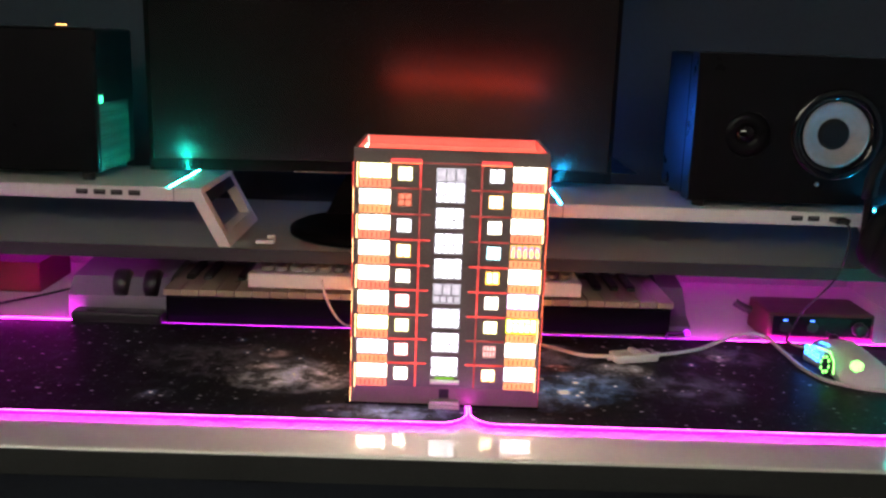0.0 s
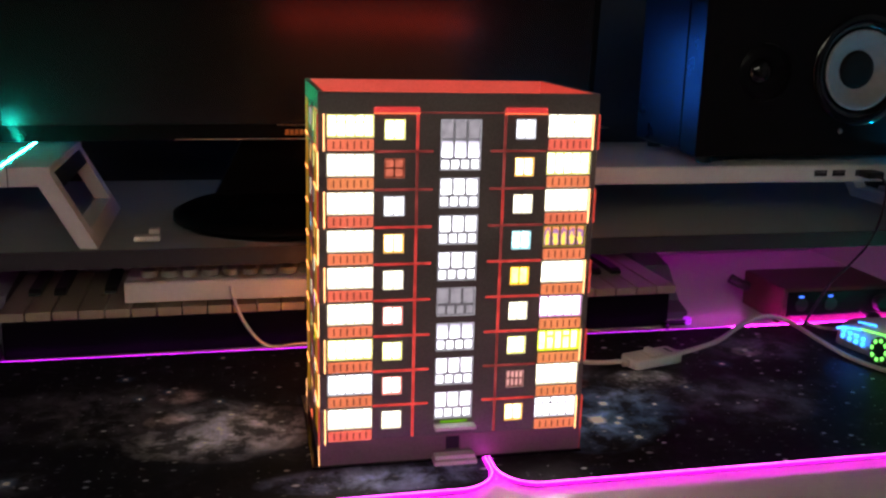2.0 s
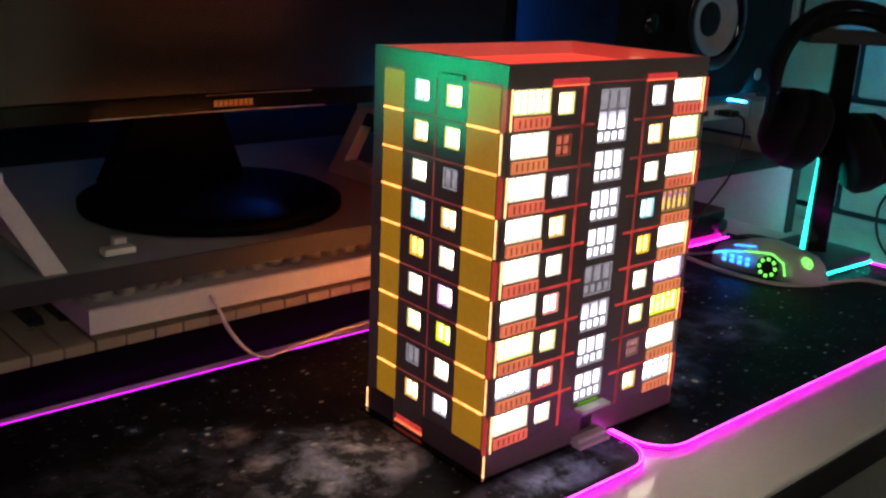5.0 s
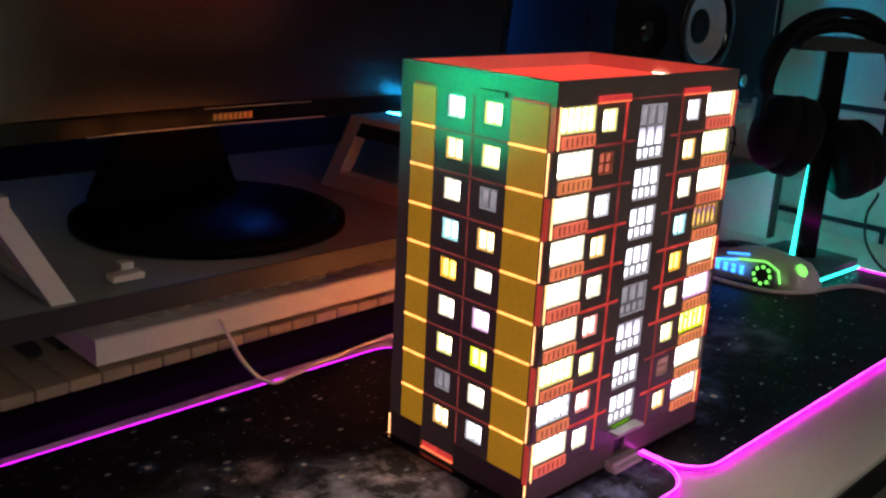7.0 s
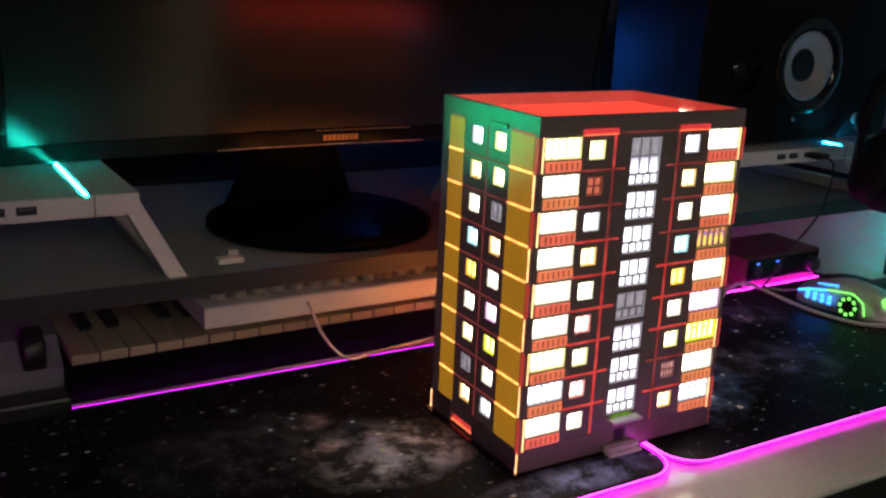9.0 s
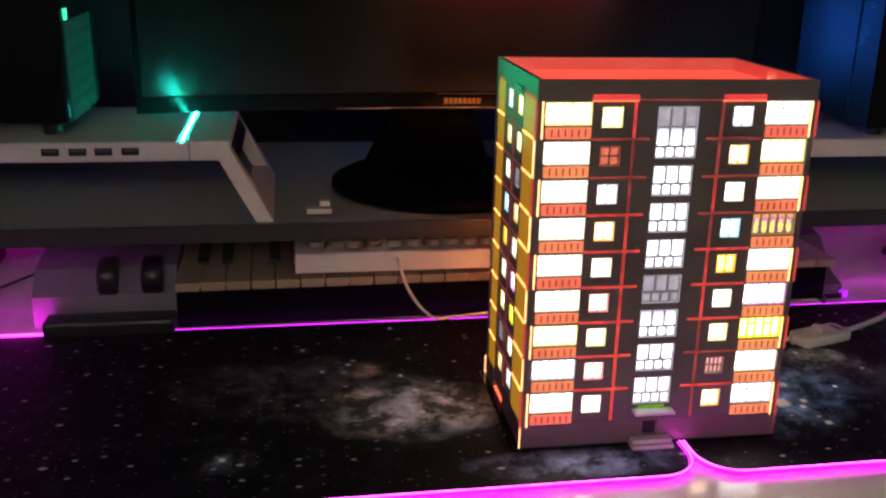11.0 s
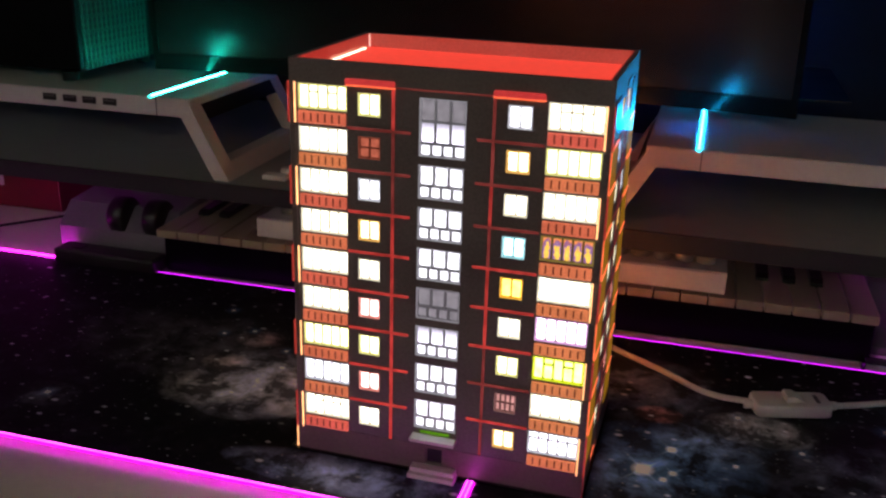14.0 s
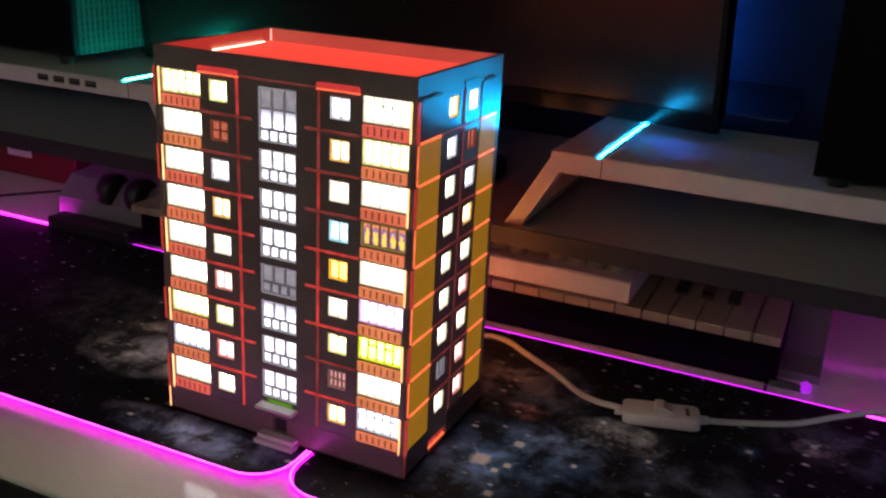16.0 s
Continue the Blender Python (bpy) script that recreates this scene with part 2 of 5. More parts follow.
M_TEAL = lit("teal_led", (0.010, 1.0, 0.76), 115.0, 0.1)
M_CYAN = lit("cyan_led", (0.006, 0.45, 1.0), 95.0, 0.1)
M_TEALEND = lit("teal_end", (0.05, 1.0, 0.75), 1.5, 0.1)
M_CYANEND = lit("cyan_end", (0.05, 0.7, 1.0), 1.5, 0.1)
M_BLUE = lit("blue_led", (0.02, 0.17, 1.0), 10.0, 0.2)
# Lifted tone and faint glow stand in for haze around the windows.
M_BLACKCARD = surface("black_card_haze", (0.14, 0.128, 0.118), 0.40, scale=90, vary=0.25, bump=0.15, glow=0.0040, glow_color=(1.0, 0.55, 0.46))
M_BASECARD = surface("grey_plinth_card", (0.20, 0.155, 0.13), 0.35, scale=90, vary=0.15, bump=0.08)
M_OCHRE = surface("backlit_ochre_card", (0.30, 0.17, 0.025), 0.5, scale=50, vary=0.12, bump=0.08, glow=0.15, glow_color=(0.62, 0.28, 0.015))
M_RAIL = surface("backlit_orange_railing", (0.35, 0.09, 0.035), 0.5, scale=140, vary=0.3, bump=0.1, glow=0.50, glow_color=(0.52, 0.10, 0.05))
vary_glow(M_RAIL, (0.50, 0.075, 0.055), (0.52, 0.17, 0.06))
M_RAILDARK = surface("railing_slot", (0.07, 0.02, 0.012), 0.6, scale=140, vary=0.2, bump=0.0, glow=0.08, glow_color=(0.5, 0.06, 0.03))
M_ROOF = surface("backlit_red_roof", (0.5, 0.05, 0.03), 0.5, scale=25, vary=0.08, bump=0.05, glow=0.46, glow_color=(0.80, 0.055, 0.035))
# Red light on the parapet is put into the lining's tint and glow.
M_LINING = surface("red_lit_parapet_lining", (0.55, 0.26, 0.23), 0.35, scale=80, vary=0.15, bump=0.1, glow=0.07, glow_color=(0.8, 0.09, 0.07))
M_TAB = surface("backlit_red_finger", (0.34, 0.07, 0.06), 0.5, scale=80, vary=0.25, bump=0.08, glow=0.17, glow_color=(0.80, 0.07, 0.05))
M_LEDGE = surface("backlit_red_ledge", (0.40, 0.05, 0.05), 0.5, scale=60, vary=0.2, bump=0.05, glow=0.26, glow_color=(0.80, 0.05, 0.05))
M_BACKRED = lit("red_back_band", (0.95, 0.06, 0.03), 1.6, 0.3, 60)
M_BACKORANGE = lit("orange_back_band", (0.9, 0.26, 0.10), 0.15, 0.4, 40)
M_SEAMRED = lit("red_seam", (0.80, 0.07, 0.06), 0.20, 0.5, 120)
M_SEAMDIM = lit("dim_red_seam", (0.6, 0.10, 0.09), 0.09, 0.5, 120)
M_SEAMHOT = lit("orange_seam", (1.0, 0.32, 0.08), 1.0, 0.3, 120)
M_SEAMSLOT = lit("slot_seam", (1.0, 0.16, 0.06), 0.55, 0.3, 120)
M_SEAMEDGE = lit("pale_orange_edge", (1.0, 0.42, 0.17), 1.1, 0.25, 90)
M_LEAK = lit("white_leak", (1.0, 0.85, 0.6), 2.0)
M_GREEN = lit("green_leak", (0.25, 0.65, 0.02), 0.14, 0.3)
M_WHITE = surface("white_plastic", (0.70, 0.68, 0.64), 0.4, scale=40, vary=0.06, bump=0.05)
M_GREY = surface("grey_plastic", (0.11, 0.105, 0.11), 0.35, scale=40, vary=0.08, bump=0.05)
M_SHELF = surface("grey_shelf_laminate", (0.34, 0.37, 0.37), 0.45, scale=200, vary=0.12, bump=0.15)
M_EDGE = surface("dark_edge_band", (0.03, 0.03, 0.03), 0.5, scale=60, vary=0.15)
M_BLACK = surface("black_plastic", (0.012, 0.012, 0.012), 0.4, scale=80, vary=0.25, bump=0.1)
M_DARKSTAND = surface("dark_stand_plastic", (0.004, 0.004, 0.005), 0.35, scale=60, vary=0.1, bump=0.0, spec=0.03)
M_BEZEL = surface("bezel_plastic", (0.004, 0.004, 0.004), 0.16, scale=60, vary=0.1, bump=0.0, spec=0.07)
M_GLOSSBLACK = surface("gloss_black_plastic", (0.008, 0.008, 0.009), 0.12, scale=40, vary=0.2, bump=0.02)
M_SCREEN = surface("switched_off_screen", (0.007, 0.006, 0.006), 0.22, scale=20, vary=0.1, bump=0.0, spec=0.36)
# Case darkened and cast purple for the dim light under the shelf.
M_PIANO = surface("piano_case_plastic", (0.20, 0.18, 0.22), 0.4, scale=40, vary=0.08, bump=0.05)
# Key colour carries the shelf's shade and the house's warm light.
M_KEY = surface("warm_shaded_key", (0.36, 0.30, 0.20), 0.3, scale=60, vary=0.08, bump=0.02)
M_RED = surface("red_printed_card", (0.16, 0.008, 0.022), 0.4, scale=50, vary=0.12, bump=0.08)
M_DARKRED = surface("dark_red_metal", (0.09, 0.024, 0.028), 0.6, scale=50, vary=0.12, bump=0.08)
# Shade under the shelf is put into the caps' darker tone.
M_CAP = surface("shaded_keycap", (0.30, 0.28, 0.26), 0.5, scale=60, vary=0.12, bump=0.05)
M_CONE = surface("pale_woven_cone", (0.28, 0.28, 0.275), 0.5, scale=400, vary=0.15, bump=0.3)
# Part of the blue light on the wall is put into this colour.
M_WALL = surface("blue_lit_wall_paint", (0.022, 0.027, 0.042), 0.8, scale=20, vary=0.1, bump=0.2)
M_DARKROOM = surface("dark_room_paint", (0.05, 0.05, 0.05), 0.9, scale=8, vary=0.15, bump=0.1)
M_BRICK = surface("white_painted_brick", (0.55, 0.55, 0.55), 0.7, scale=60, vary=0.12, bump=0.5)
M_MORTAR = surface("dark_joint", (0.025, 0.028, 0.045), 0.8, scale=60, vary=0.2)
# Green of the strip's light is put into the grille's colour.
M_MESH = surface("grille_tinted_by_strip", (0.06, 0.15, 0.12), 0.45, scale=80, vary=0.2, metal=0.3)
M_METAL = surface("brushed_metal", (0.5, 0.45, 0.4), 0.3, metal=0.9, scale=100, vary=0.1)
M_CABLE = surface("white_cable_sheath", (0.70, 0.66, 0.61), 0.45, scale=80, vary=0.06)
M_HPLED = lit("teal_stand_led", (0.02, 0.85, 0.70), 1.9, 0.2)
M_HPLEDREAR = lit("added_rear_stand_led", (0.0, 0.78, 0.66), 20.0, 0.2)
M_MGREEN = lit("green_mouse_led", (0.22, 1.0, 0.14), 0.55, 0.2)
M_MBLUE = lit("blue_mouse_led", (0.03, 0.22, 1.0), 1.6, 0.4)
M_GREENDOT = lit("green_indicator", (0.05, 0.9, 0.35), 0.5, 0.2)
M_BLUEDOT = lit("blue_indicator", (0.05, 0.15, 1.0), 0.8, 0.2)
M_CANOPY = surface("pale_grey_card", (0.80, 0.77, 0.70), 0.5, scale=80, vary=0.1)
M_DOOR = surface("dark_doorway", (0.01, 0.008, 0.015), 0.6, scale=80, vary=0.1)
M_PARAPET = surface("red_lit_parapet_card", (0.30, 0.17, 0.15), 0.5, scale=80, vary=0.1, bump=0.1)
# Orange of the reflected house light is put into the badge colour.
M_BADGE = surface("badge_orange_reflection", (0.60, 0.27, 0.07), 0.35, metal=0.2, scale=100, vary=0.1)
M_BEZELGLINT = surface("painted_bezel_glint", (0.66, 0.50, 0.34), 0.4, metal=0.1, scale=100, vary=0.2)
M_SPEAKER = surface("satin_black_cabinet", (0.007, 0.007, 0.008), 0.3, scale=90, vary=0.2, bump=0.03, spec=0.09)
M_PAD = surface("black_padding", (0.007, 0.007, 0.007), 0.75, scale=90, vary=0.2, bump=0.15, spec=0.2)
M_LABEL = surface("white_paper_label", (0.6, 0.6, 0.6), 0.7, scale=100, vary=0.05)

TINT = {"W": (1.0, 0.90, 0.68), "C": (0.92, 0.91, 1.0), "Y": (1.0, 0.92, 0.50), "A": (1.0, 0.76, 0.40), "S": (0.93, 0.90, 1.0), "O": (1.0, 0.50, 0.05), "P": (1.0, 0.60, 0.56), "V": (1.0, 0.76, 0.96),
        "G": (0.85, 0.95, 0.03), "T": (0.50, 0.92, 1.0), "K": (0.42, 0.38, 0.43), "R": (0.42, 0.10, 0.06), "D": (0.42, 0.38, 0.46), "F": (0.55, 0.38, 0.10), "B": (1.0, 0.30, 0.07), "E": (0.55, 0.26, 0.24)}
# Unlit windows K, R and E still get a faint glow for their tone.
POWER = {"W": 3.0, "C": 1.9, "Y": 2.4, "A": 2.0, "S": 0.85, "O": 2.0, "P": 2.0, "V": 2.6, "G": 1.7, "T": 1.8, "K": 0.24, "R": 0.45, "D": 0.6, "F": 0.45, "B": 13.0, "E": 0.5}
RIM = {"W": 0.55, "C": 0.40, "Y": 0.50, "A": 0.50, "S": 0.16, "O": 0.6, "P": 0.5, "V": 0.5, "G": 0.6, "T": 0.5, "K": 0.36, "R": 0.25, "D": 0.25, "F": 0.25, "B": 0.6, "E": 0.22}
M_PANE = {k: lit("backlit_pane_" + k.lower(), TINT[k], POWER[k], 0.3, 220) for k in TINT}
M_PANE["G"] = lit("backlit_pane_lime", (0.86, 1.0, 0.20), 1.7, 0.3, 220)
M_PANE["O"] = lit("backlit_pane_amber", (1.0, 0.60, 0.10), 1.9, 0.3, 220)
M_PANE["F"] = patterned("curtain_pattern")
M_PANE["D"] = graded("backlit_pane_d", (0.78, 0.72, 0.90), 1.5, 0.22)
RIM_TINT = {"A": (1.0, 0.52, 0.12), "Y": (0.95, 0.88, 0.30), "P": (1.0, 0.30, 0.25), "V": (0.95, 0.50, 0.90)}
M_RIM = {k: lit("backlit_frame_" + k.lower(), tuple(c * (0.75 if k != "W" else 0.8) for c in RIM_TINT.get(k, TINT[k])), RIM[k], 0.2, 220) for k in TINT}
# Sashes glow faintly for light bleeding over from bright panes.
M_SASH = {k: lit("bleed_sash_" + k.lower(), tuple(c * 0.7 for c in TINT[k]), {"W": 0.26, "Y": 0.24, "A": 0.2, "C": 0.12, "S": 0.05}.get(k, 0.28 * RIM[k]), 0.2, 220) for k in TINT}


# ---- builders ----
# the desk and all that stands on it lie slightly turned to the model house, which sets the axes
PIVOT = Matrix.Translation((0.02, 1.236, 0))
DESK_TURN, DESK_SCALE = 0.55, (1.015, 1.015, 1.003)
DESK = Matrix.Translation((0.0018, 0.0075, 0)) @ PIVOT @ pose(0, 0, 0, 0, 0, DESK_TURN) @ Matrix.Diagonal((*DESK_SCALE, 1)) @ PIVOT.inverted()
PLACED = {}


def origin_of(ob):
    """Where a thing, or the thing that a part belongs to, was placed in the desk's plan."""
    while ob.parent is not None:
        ob = ob.parent
    return PLACED[ob.name]


def finish(bm, name, material, smooth=False):
    me = bpy.data.meshes.new(name)
    bmesh.ops.recalc_face_normals(bm, faces=bm.faces)
    bm.to_mesh(me)
    bm.free()
    me.materials.append(material)
    if smooth:
        for p in me.polygons:
            p.use_smooth = True
    return me


def part(name, bm, material, parent, label="", smooth=False, local=False):
    """One mesh under a thing or a part. Its vertices are in the world's places, or with local in the thing's own."""
    if not local:
        bmesh.ops.translate(bm, verts=bm.verts, vec=-origin_of(parent))
    ob = new(name, finish(bm, name, material, smooth))
    ob.parent = parent
    return tagged(ob, label)


def thing(name, place, label, category, group="", kind="", turn=0, square=False, shift=(0, 0, 0)):
    ob = new(name)
    ob.empty_display_size = 0.02
    PLACED[ob.name] = Vector(place)
    if square:
        ob.location = place
    else:
        ob.location, ob.scale, ob.rotation_euler = DESK @ Vector(place) + Vector(shift), DESK_SCALE, (0, 0, radians(turn + DESK_TURN))
    return tagged(ob, label, category, group, kind)


def structure(name, bm, material, label, category):
    ob = new(name, finish(bm, name, material))
    return tagged(ob, label, category, kind="structure")


def box(x0, y0, z0, x1, y1, z1, bevel=0.0, seg=2, bm=None):
    bm = bm or bmesh.new()
    c = bmesh.ops.create_cube(bm, size=1, matrix=Matrix.LocRotScale(((x0 + x1) / 2, (y0 + y1) / 2, (z0 + z1) / 2), None, (x1 - x0, y1 - y0, z1 - z0)))
    if bevel:
        es = list({e for v in c["verts"] for e in v.link_edges})
        bmesh.ops.bevel(bm, geom=es, offset=bevel, segments=seg, profile=0.5, affect="EDGES")
    return bm


def prism(outline, a, b, axis="z", bm=None):
    """An outline of two numbers a point, drawn out along an axis."""
    bm = bm or bmesh.new()

    def at(p, h):
        return {"z": (p[0], p[1], h), "y": (p[0], h, p[1]), "x": (h, p[0], p[1])}[axis]
    lo, hi = [bm.verts.new(at(p, a)) for p in outline], [bm.verts.new(at(p, b)) for p in outline]
    bm.faces.new(lo)
    bm.faces.new(hi)
    for i in range(len(lo)):
        j = (i + 1) % len(lo)
        bm.faces.new((lo[i], lo[j], hi[j], hi[i]))
    return bm


def rounded(x0, y0, x1, y1, r, seg=6):
    pts = []
    for cx, cy, a0 in ((x1 - r, y1 - r, 0), (x0 + r, y1 - r, 90), (x0 + r, y0 + r, 180), (x1 - r, y0 + r, 270)):
        for i in range(seg + 1):
            a = radians(a0 + 90 * i / seg)
            pts.append((cx + r * math.cos(a), cy + r * math.sin(a)))
    return pts


def turned(bm, m):
    bmesh.ops.transform(bm, matrix=m, verts=bm.verts)
    return bm


def lathe(profile, steps=32, m=None, bm=None):
    """A profile of (radius, height) turned about the z axis, then placed by m."""
    bm = bm or bmesh.new()
    rings = []
    for r, h in profile:
        rings.append([bm.verts.new((max(r, 1e-5) * math.cos(2 * math.pi * i / steps), max(r, 1e-5) * math.sin(2 * math.pi * i / steps), h)) for i in range(steps)])
    for a, b in zip(rings, rings[1:]):
        for i in range(steps):
            j = (i + 1) % steps
            bm.faces.new((a[i], a[j], b[j], b[i]))
    bm.faces.new(rings[0][::-1])
    bm.faces.new(rings[-1])
    if m is not None:
        bmesh.ops.transform(bm, matrix=m, verts=[v for ring in rings for v in ring])
    return bm


def smooth_path(pts, steps=8, closed=False):
    """A Catmull-Rom line through points."""
    p = [Vector(q) for q in pts]
    n, out = len(p), []
    for i in range(n if closed else n - 1):
        if closed:
            a, b, c, d = p[i - 1], p[i], p[(i + 1) % n], p[(i + 2) % n]
        else:
            a, b, c, d = p[max(i - 1, 0)], p[i], p[i + 1], p[min(i + 2, n - 1)]
        for k in range(steps):
            t = k / steps
            out.append(0.5 * (2 * b + (c - a) * t + (2 * a - 5 * b + 4 * c - d) * t * t + (3 * b - a - 3 * c + d) * t ** 3))
    if not closed:
        out.append(p[-1])
    return out


def tube(path, r, sides=8, closed=False, bm=None):
    bm = bm or bmesh.new()
    rings, n = [], len(path)
    up = Vector((0, 0, 1))
    for i, q in enumerate(path):
        a, b = (path[i - 1], path[(i + 1) % n]) if closed else (path[max(i - 1, 0)], path[min(i + 1, n - 1)])
        d = (Vector(b) - Vector(a)).normalized()
        s = d.cross(up)
        s = s.normalized() if s.length > 1e-4 else Vector((1, 0, 0))
        w = s.cross(d)
        rings.append([bm.verts.new(Vector(q) + r * (math.cos(2 * math.pi * k / sides) * s + math.sin(2 * math.pi * k / sides) * w)) for k in range(sides)])
    for i in range(n if closed else n - 1):
        a, b = rings[i], rings[(i + 1) % n]
        for k in range(sides):
            j = (k + 1) % sides
            bm.faces.new((a[k], a[j], b[j], b[k]))
    if not closed:
        bm.faces.new(rings[0])
        bm.faces.new(rings[-1])
    return bm


def pierced(u0, u1, w0, w1, depth, holes, place):
    """A wall of that depth with square holes. place(u, v, w) gives the world's place; v runs inwards from 0."""
    us = sorted({u0, u1, *(h[0] for h in holes), *(h[2] for h in holes)})
    ws = sorted({w0, w1, *(h[1] for h in holes), *(h[3] for h in holes)})
    bm, verts = bmesh.new(), {}

    def solid(i, j):
        if not (0 <= i < len(us) - 1 and 0 <= j < len(ws) - 1):
            return False
        u, w = (us[i] + us[i + 1]) / 2, (ws[j] + ws[j + 1]) / 2
        return not any(h[0] < u < h[2] and h[1] < w < h[3] for h in holes)

    def vert(i, j, k):
        if (i, j, k) not in verts:
            verts[i, j, k] = bm.verts.new(place(us[i], depth * k, ws[j]))
        return verts[i, j, k]
    for i in range(len(us) - 1):
        for j in range(len(ws) - 1):
            if not solid(i, j):
                continue
            for k in (0, 1):
                bm.faces.new([vert(a, b, k) for a, b in ((i, j), (i + 1, j), (i + 1, j + 1), (i, j + 1))])
            for di, dj, ends in ((-1, 0, ((i, j), (i, j + 1))), (1, 0, ((i + 1, j), (i + 1, j + 1))), (0, -1, ((i, j), (i + 1, j))), (0, 1, ((i, j + 1), (i + 1, j + 1)))):
                if not solid(i + di, j + dj):
                    (a, b), (c, d) = ends
                    bm.faces.new((vert(a, b, 0), vert(c, d, 0), vert(c, d, 1), vert(a, b, 1)))
    return bm


# ---- the room ----
structure("floor", box(-2.2, -2.2, -0.80, 1.0, 1.72, -0.75), M_DARKROOM, "dark floor of an unlit room", "floor")
structure("ceiling", box(-2.2, -2.2, 1.70, 1.0, 1.72, 1.75), M_DARKROOM, "dark ceiling of an unlit room", "ceiling")
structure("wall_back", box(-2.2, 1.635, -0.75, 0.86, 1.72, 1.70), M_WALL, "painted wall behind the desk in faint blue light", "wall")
structure("wall_left", box(-2.2, -2.2, -0.75, -2.1, 1.62, 1.70), M_DARKROOM, "dark plain wall of an unlit room", "wall")
# The opening is unseen, added to let the world's fill light in.
structure("wall_front", pierced(-2.1, 0.86, -0.75, 1.70, 0.1, [(-1.95, 1.08, 0.75, 1.62)], lambda u, v, w: (u, -2.2 + v, w)), M_DARKROOM, "dark plain wall with an added opening for fill light", "wall")
wall_right = structure("wall_right", box(0.86, -2.2, -0.75, 0.96, 1.72, 1.70), M_MORTAR, "white brick wall with dark joints beside the desk", "wall")

# ---- desk and shelf ----
desk = thing("desk", (0, 1.2, -0.75), "glossy white desk with a dark straight front edge", "desk")
part("desktop", box(-1.05, 0.8445, -0.034, 0.830, 1.580, -0.004, 0.003), M_DESK, desk)
part("edge_band", box(-1.05, 0.8420, -0.0335, 0.830, 0.8443, -0.0065, 0.001), M_EDGE, desk, "dark front edge band")
for x in (-0.95, 0.75):
    part("side_panel", box(x, 0.92, -0.75, x + 0.022, 1.56, -0.0345), M_DESK, desk)

shelf = thing("desk_shelf", (0, 1.4, -0.004), "long grey shelf with a dark front edge on the desk", "shelf")
part("board", box(-1.0, 1.2125, 0.0970, 0.735, 1.59, 0.1133), M_SHELF, shelf)
part("edge_band", box(-1.0, 1.2095, 0.0965, 0.735, 1.2122, 0.1135), M_EDGE, shelf, "dark front edge band")
for x in (-0.99, 0.718):
    p = part("side_panel", box(x, 1.2135, -0.0038, x + 0.016, 1.59, 0.0967), M_WHITE, shelf, "white side panel")
    part("edge_band", box(x, 1.2095, -0.0038, x + 0.016, 1.2132, 0.0963), M_EDGE, p, "dark edge band")
part("back_panel", box(-0.97, 1.57, -0.0038, 0.715, 1.585, 0.0967), M_WHITE, shelf, "white back panel in purple light")

# Strips added out of sight to turn the space below magenta.
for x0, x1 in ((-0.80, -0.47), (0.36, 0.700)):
    part("light_strip", tube([Vector((x0, 1.552, 0.0915)), Vector((x1, 1.552, 0.0915))], 0.0022, 8), M_UNDERGLOW, shelf, "unseen magenta light strip added under the board", True)

# ---- mats ----


def mat(x0, x1, label, notch):
    m = thing("desk_mat", ((x0 + x1) / 2, 1.08, -0.004), label, "mat", "lighted desk mats")
    ring = rounded(x0 + 0.003, 0.9205, x1 - 0.003, 1.2345, 0.027, 10)
    part("sheet", prism(ring, -0.0038, 0.0), M_MATS[notch is None], m)
    outer = rounded(x0 + 0.0005, 0.918, x1 - 0.0005, 1.236, 0.03, 10)
    front = [Vector((x, y, 0.0)) for x, y in outer if y < 1.15]
    back = [Vector((x, y + 0.0012, -0.0017)) for x, y in outer if y >= 1.15]
    way = [Vector((x0 + 0.0005, 1.15, 0))] + front + [Vector((x1 - 0.0005, 1.15, 0))]
    glow = part("light_strip", tube(way, 0.0014), M_MAGENTA, m, "glowing magenta edge light", True)
    part("light_core", tube([q + Vector((0, 0, 0.0010)) for q in way], 0.0008, 6), M_MAGENTACORE, glow, "bright pink core of the light", True)
    right, left = [q for q in back if q.x > (x0 + x1) / 2], [q for q in back if q.x <= (x0 + x1) / 2]
    if notch:
        part("light_strip", tube([Vector((x1 - 0.0005, 1.15, 0))] + right + [Vector((notch[1], 1.2372, -0.0017))], 0.0012), M_PURPLE, m, "glowing purple edge light", True)
        part("light_strip", tube([Vector((notch[0], 1.2372, -0.0020))] + left + [Vector((x0 + 0.0005, 1.15, 0))], 0.0031), M_PURPLEHOT, m, "glowing purple edge light", True)
        c = part("controller", box(notch[0], 1.228, -0.0035, notch[1], 1.256, 0.014, 0.003), M_BLACK, m, "black control box")
        part("button", box(notch[0] + 0.02, 1.234, 0.0141, notch[0] + 0.032, 1.246, 0.0155, 0.0005), M_BLACK, c)
    else:
        part("edge_bead", tube([Vector((x1 - 0.0005, 1.15, 0))] + [q for q in right if q.x > 0.631] + [Vector((0.630, 1.2372, -0.0017))], 0.0014), M_CABLE, m, "unlit pale edge bead", True)
        part("light_strip", tube([Vector((0.6295, 1.2372, -0.0017)), Vector((0.40, 1.2372, -0.0017))], 0.0014), M_PURPLESIDE, m, "glowing magenta edge light", True)
        part("light_strip", tube([Vector((0.40, 1.2372, -0.0017))] + left + [Vector((x0 + 0.0005, 1.15, 0))], 0.0012), M_PURPLE, m, "glowing purple edge light", True)
    return m


mat(-0.600, 0.0455, "black space-print desk mat with a magenta light edge", (-0.482, -0.361))
mat(0.0475, 0.668, "black space-print desk mat with a magenta light edge", None)

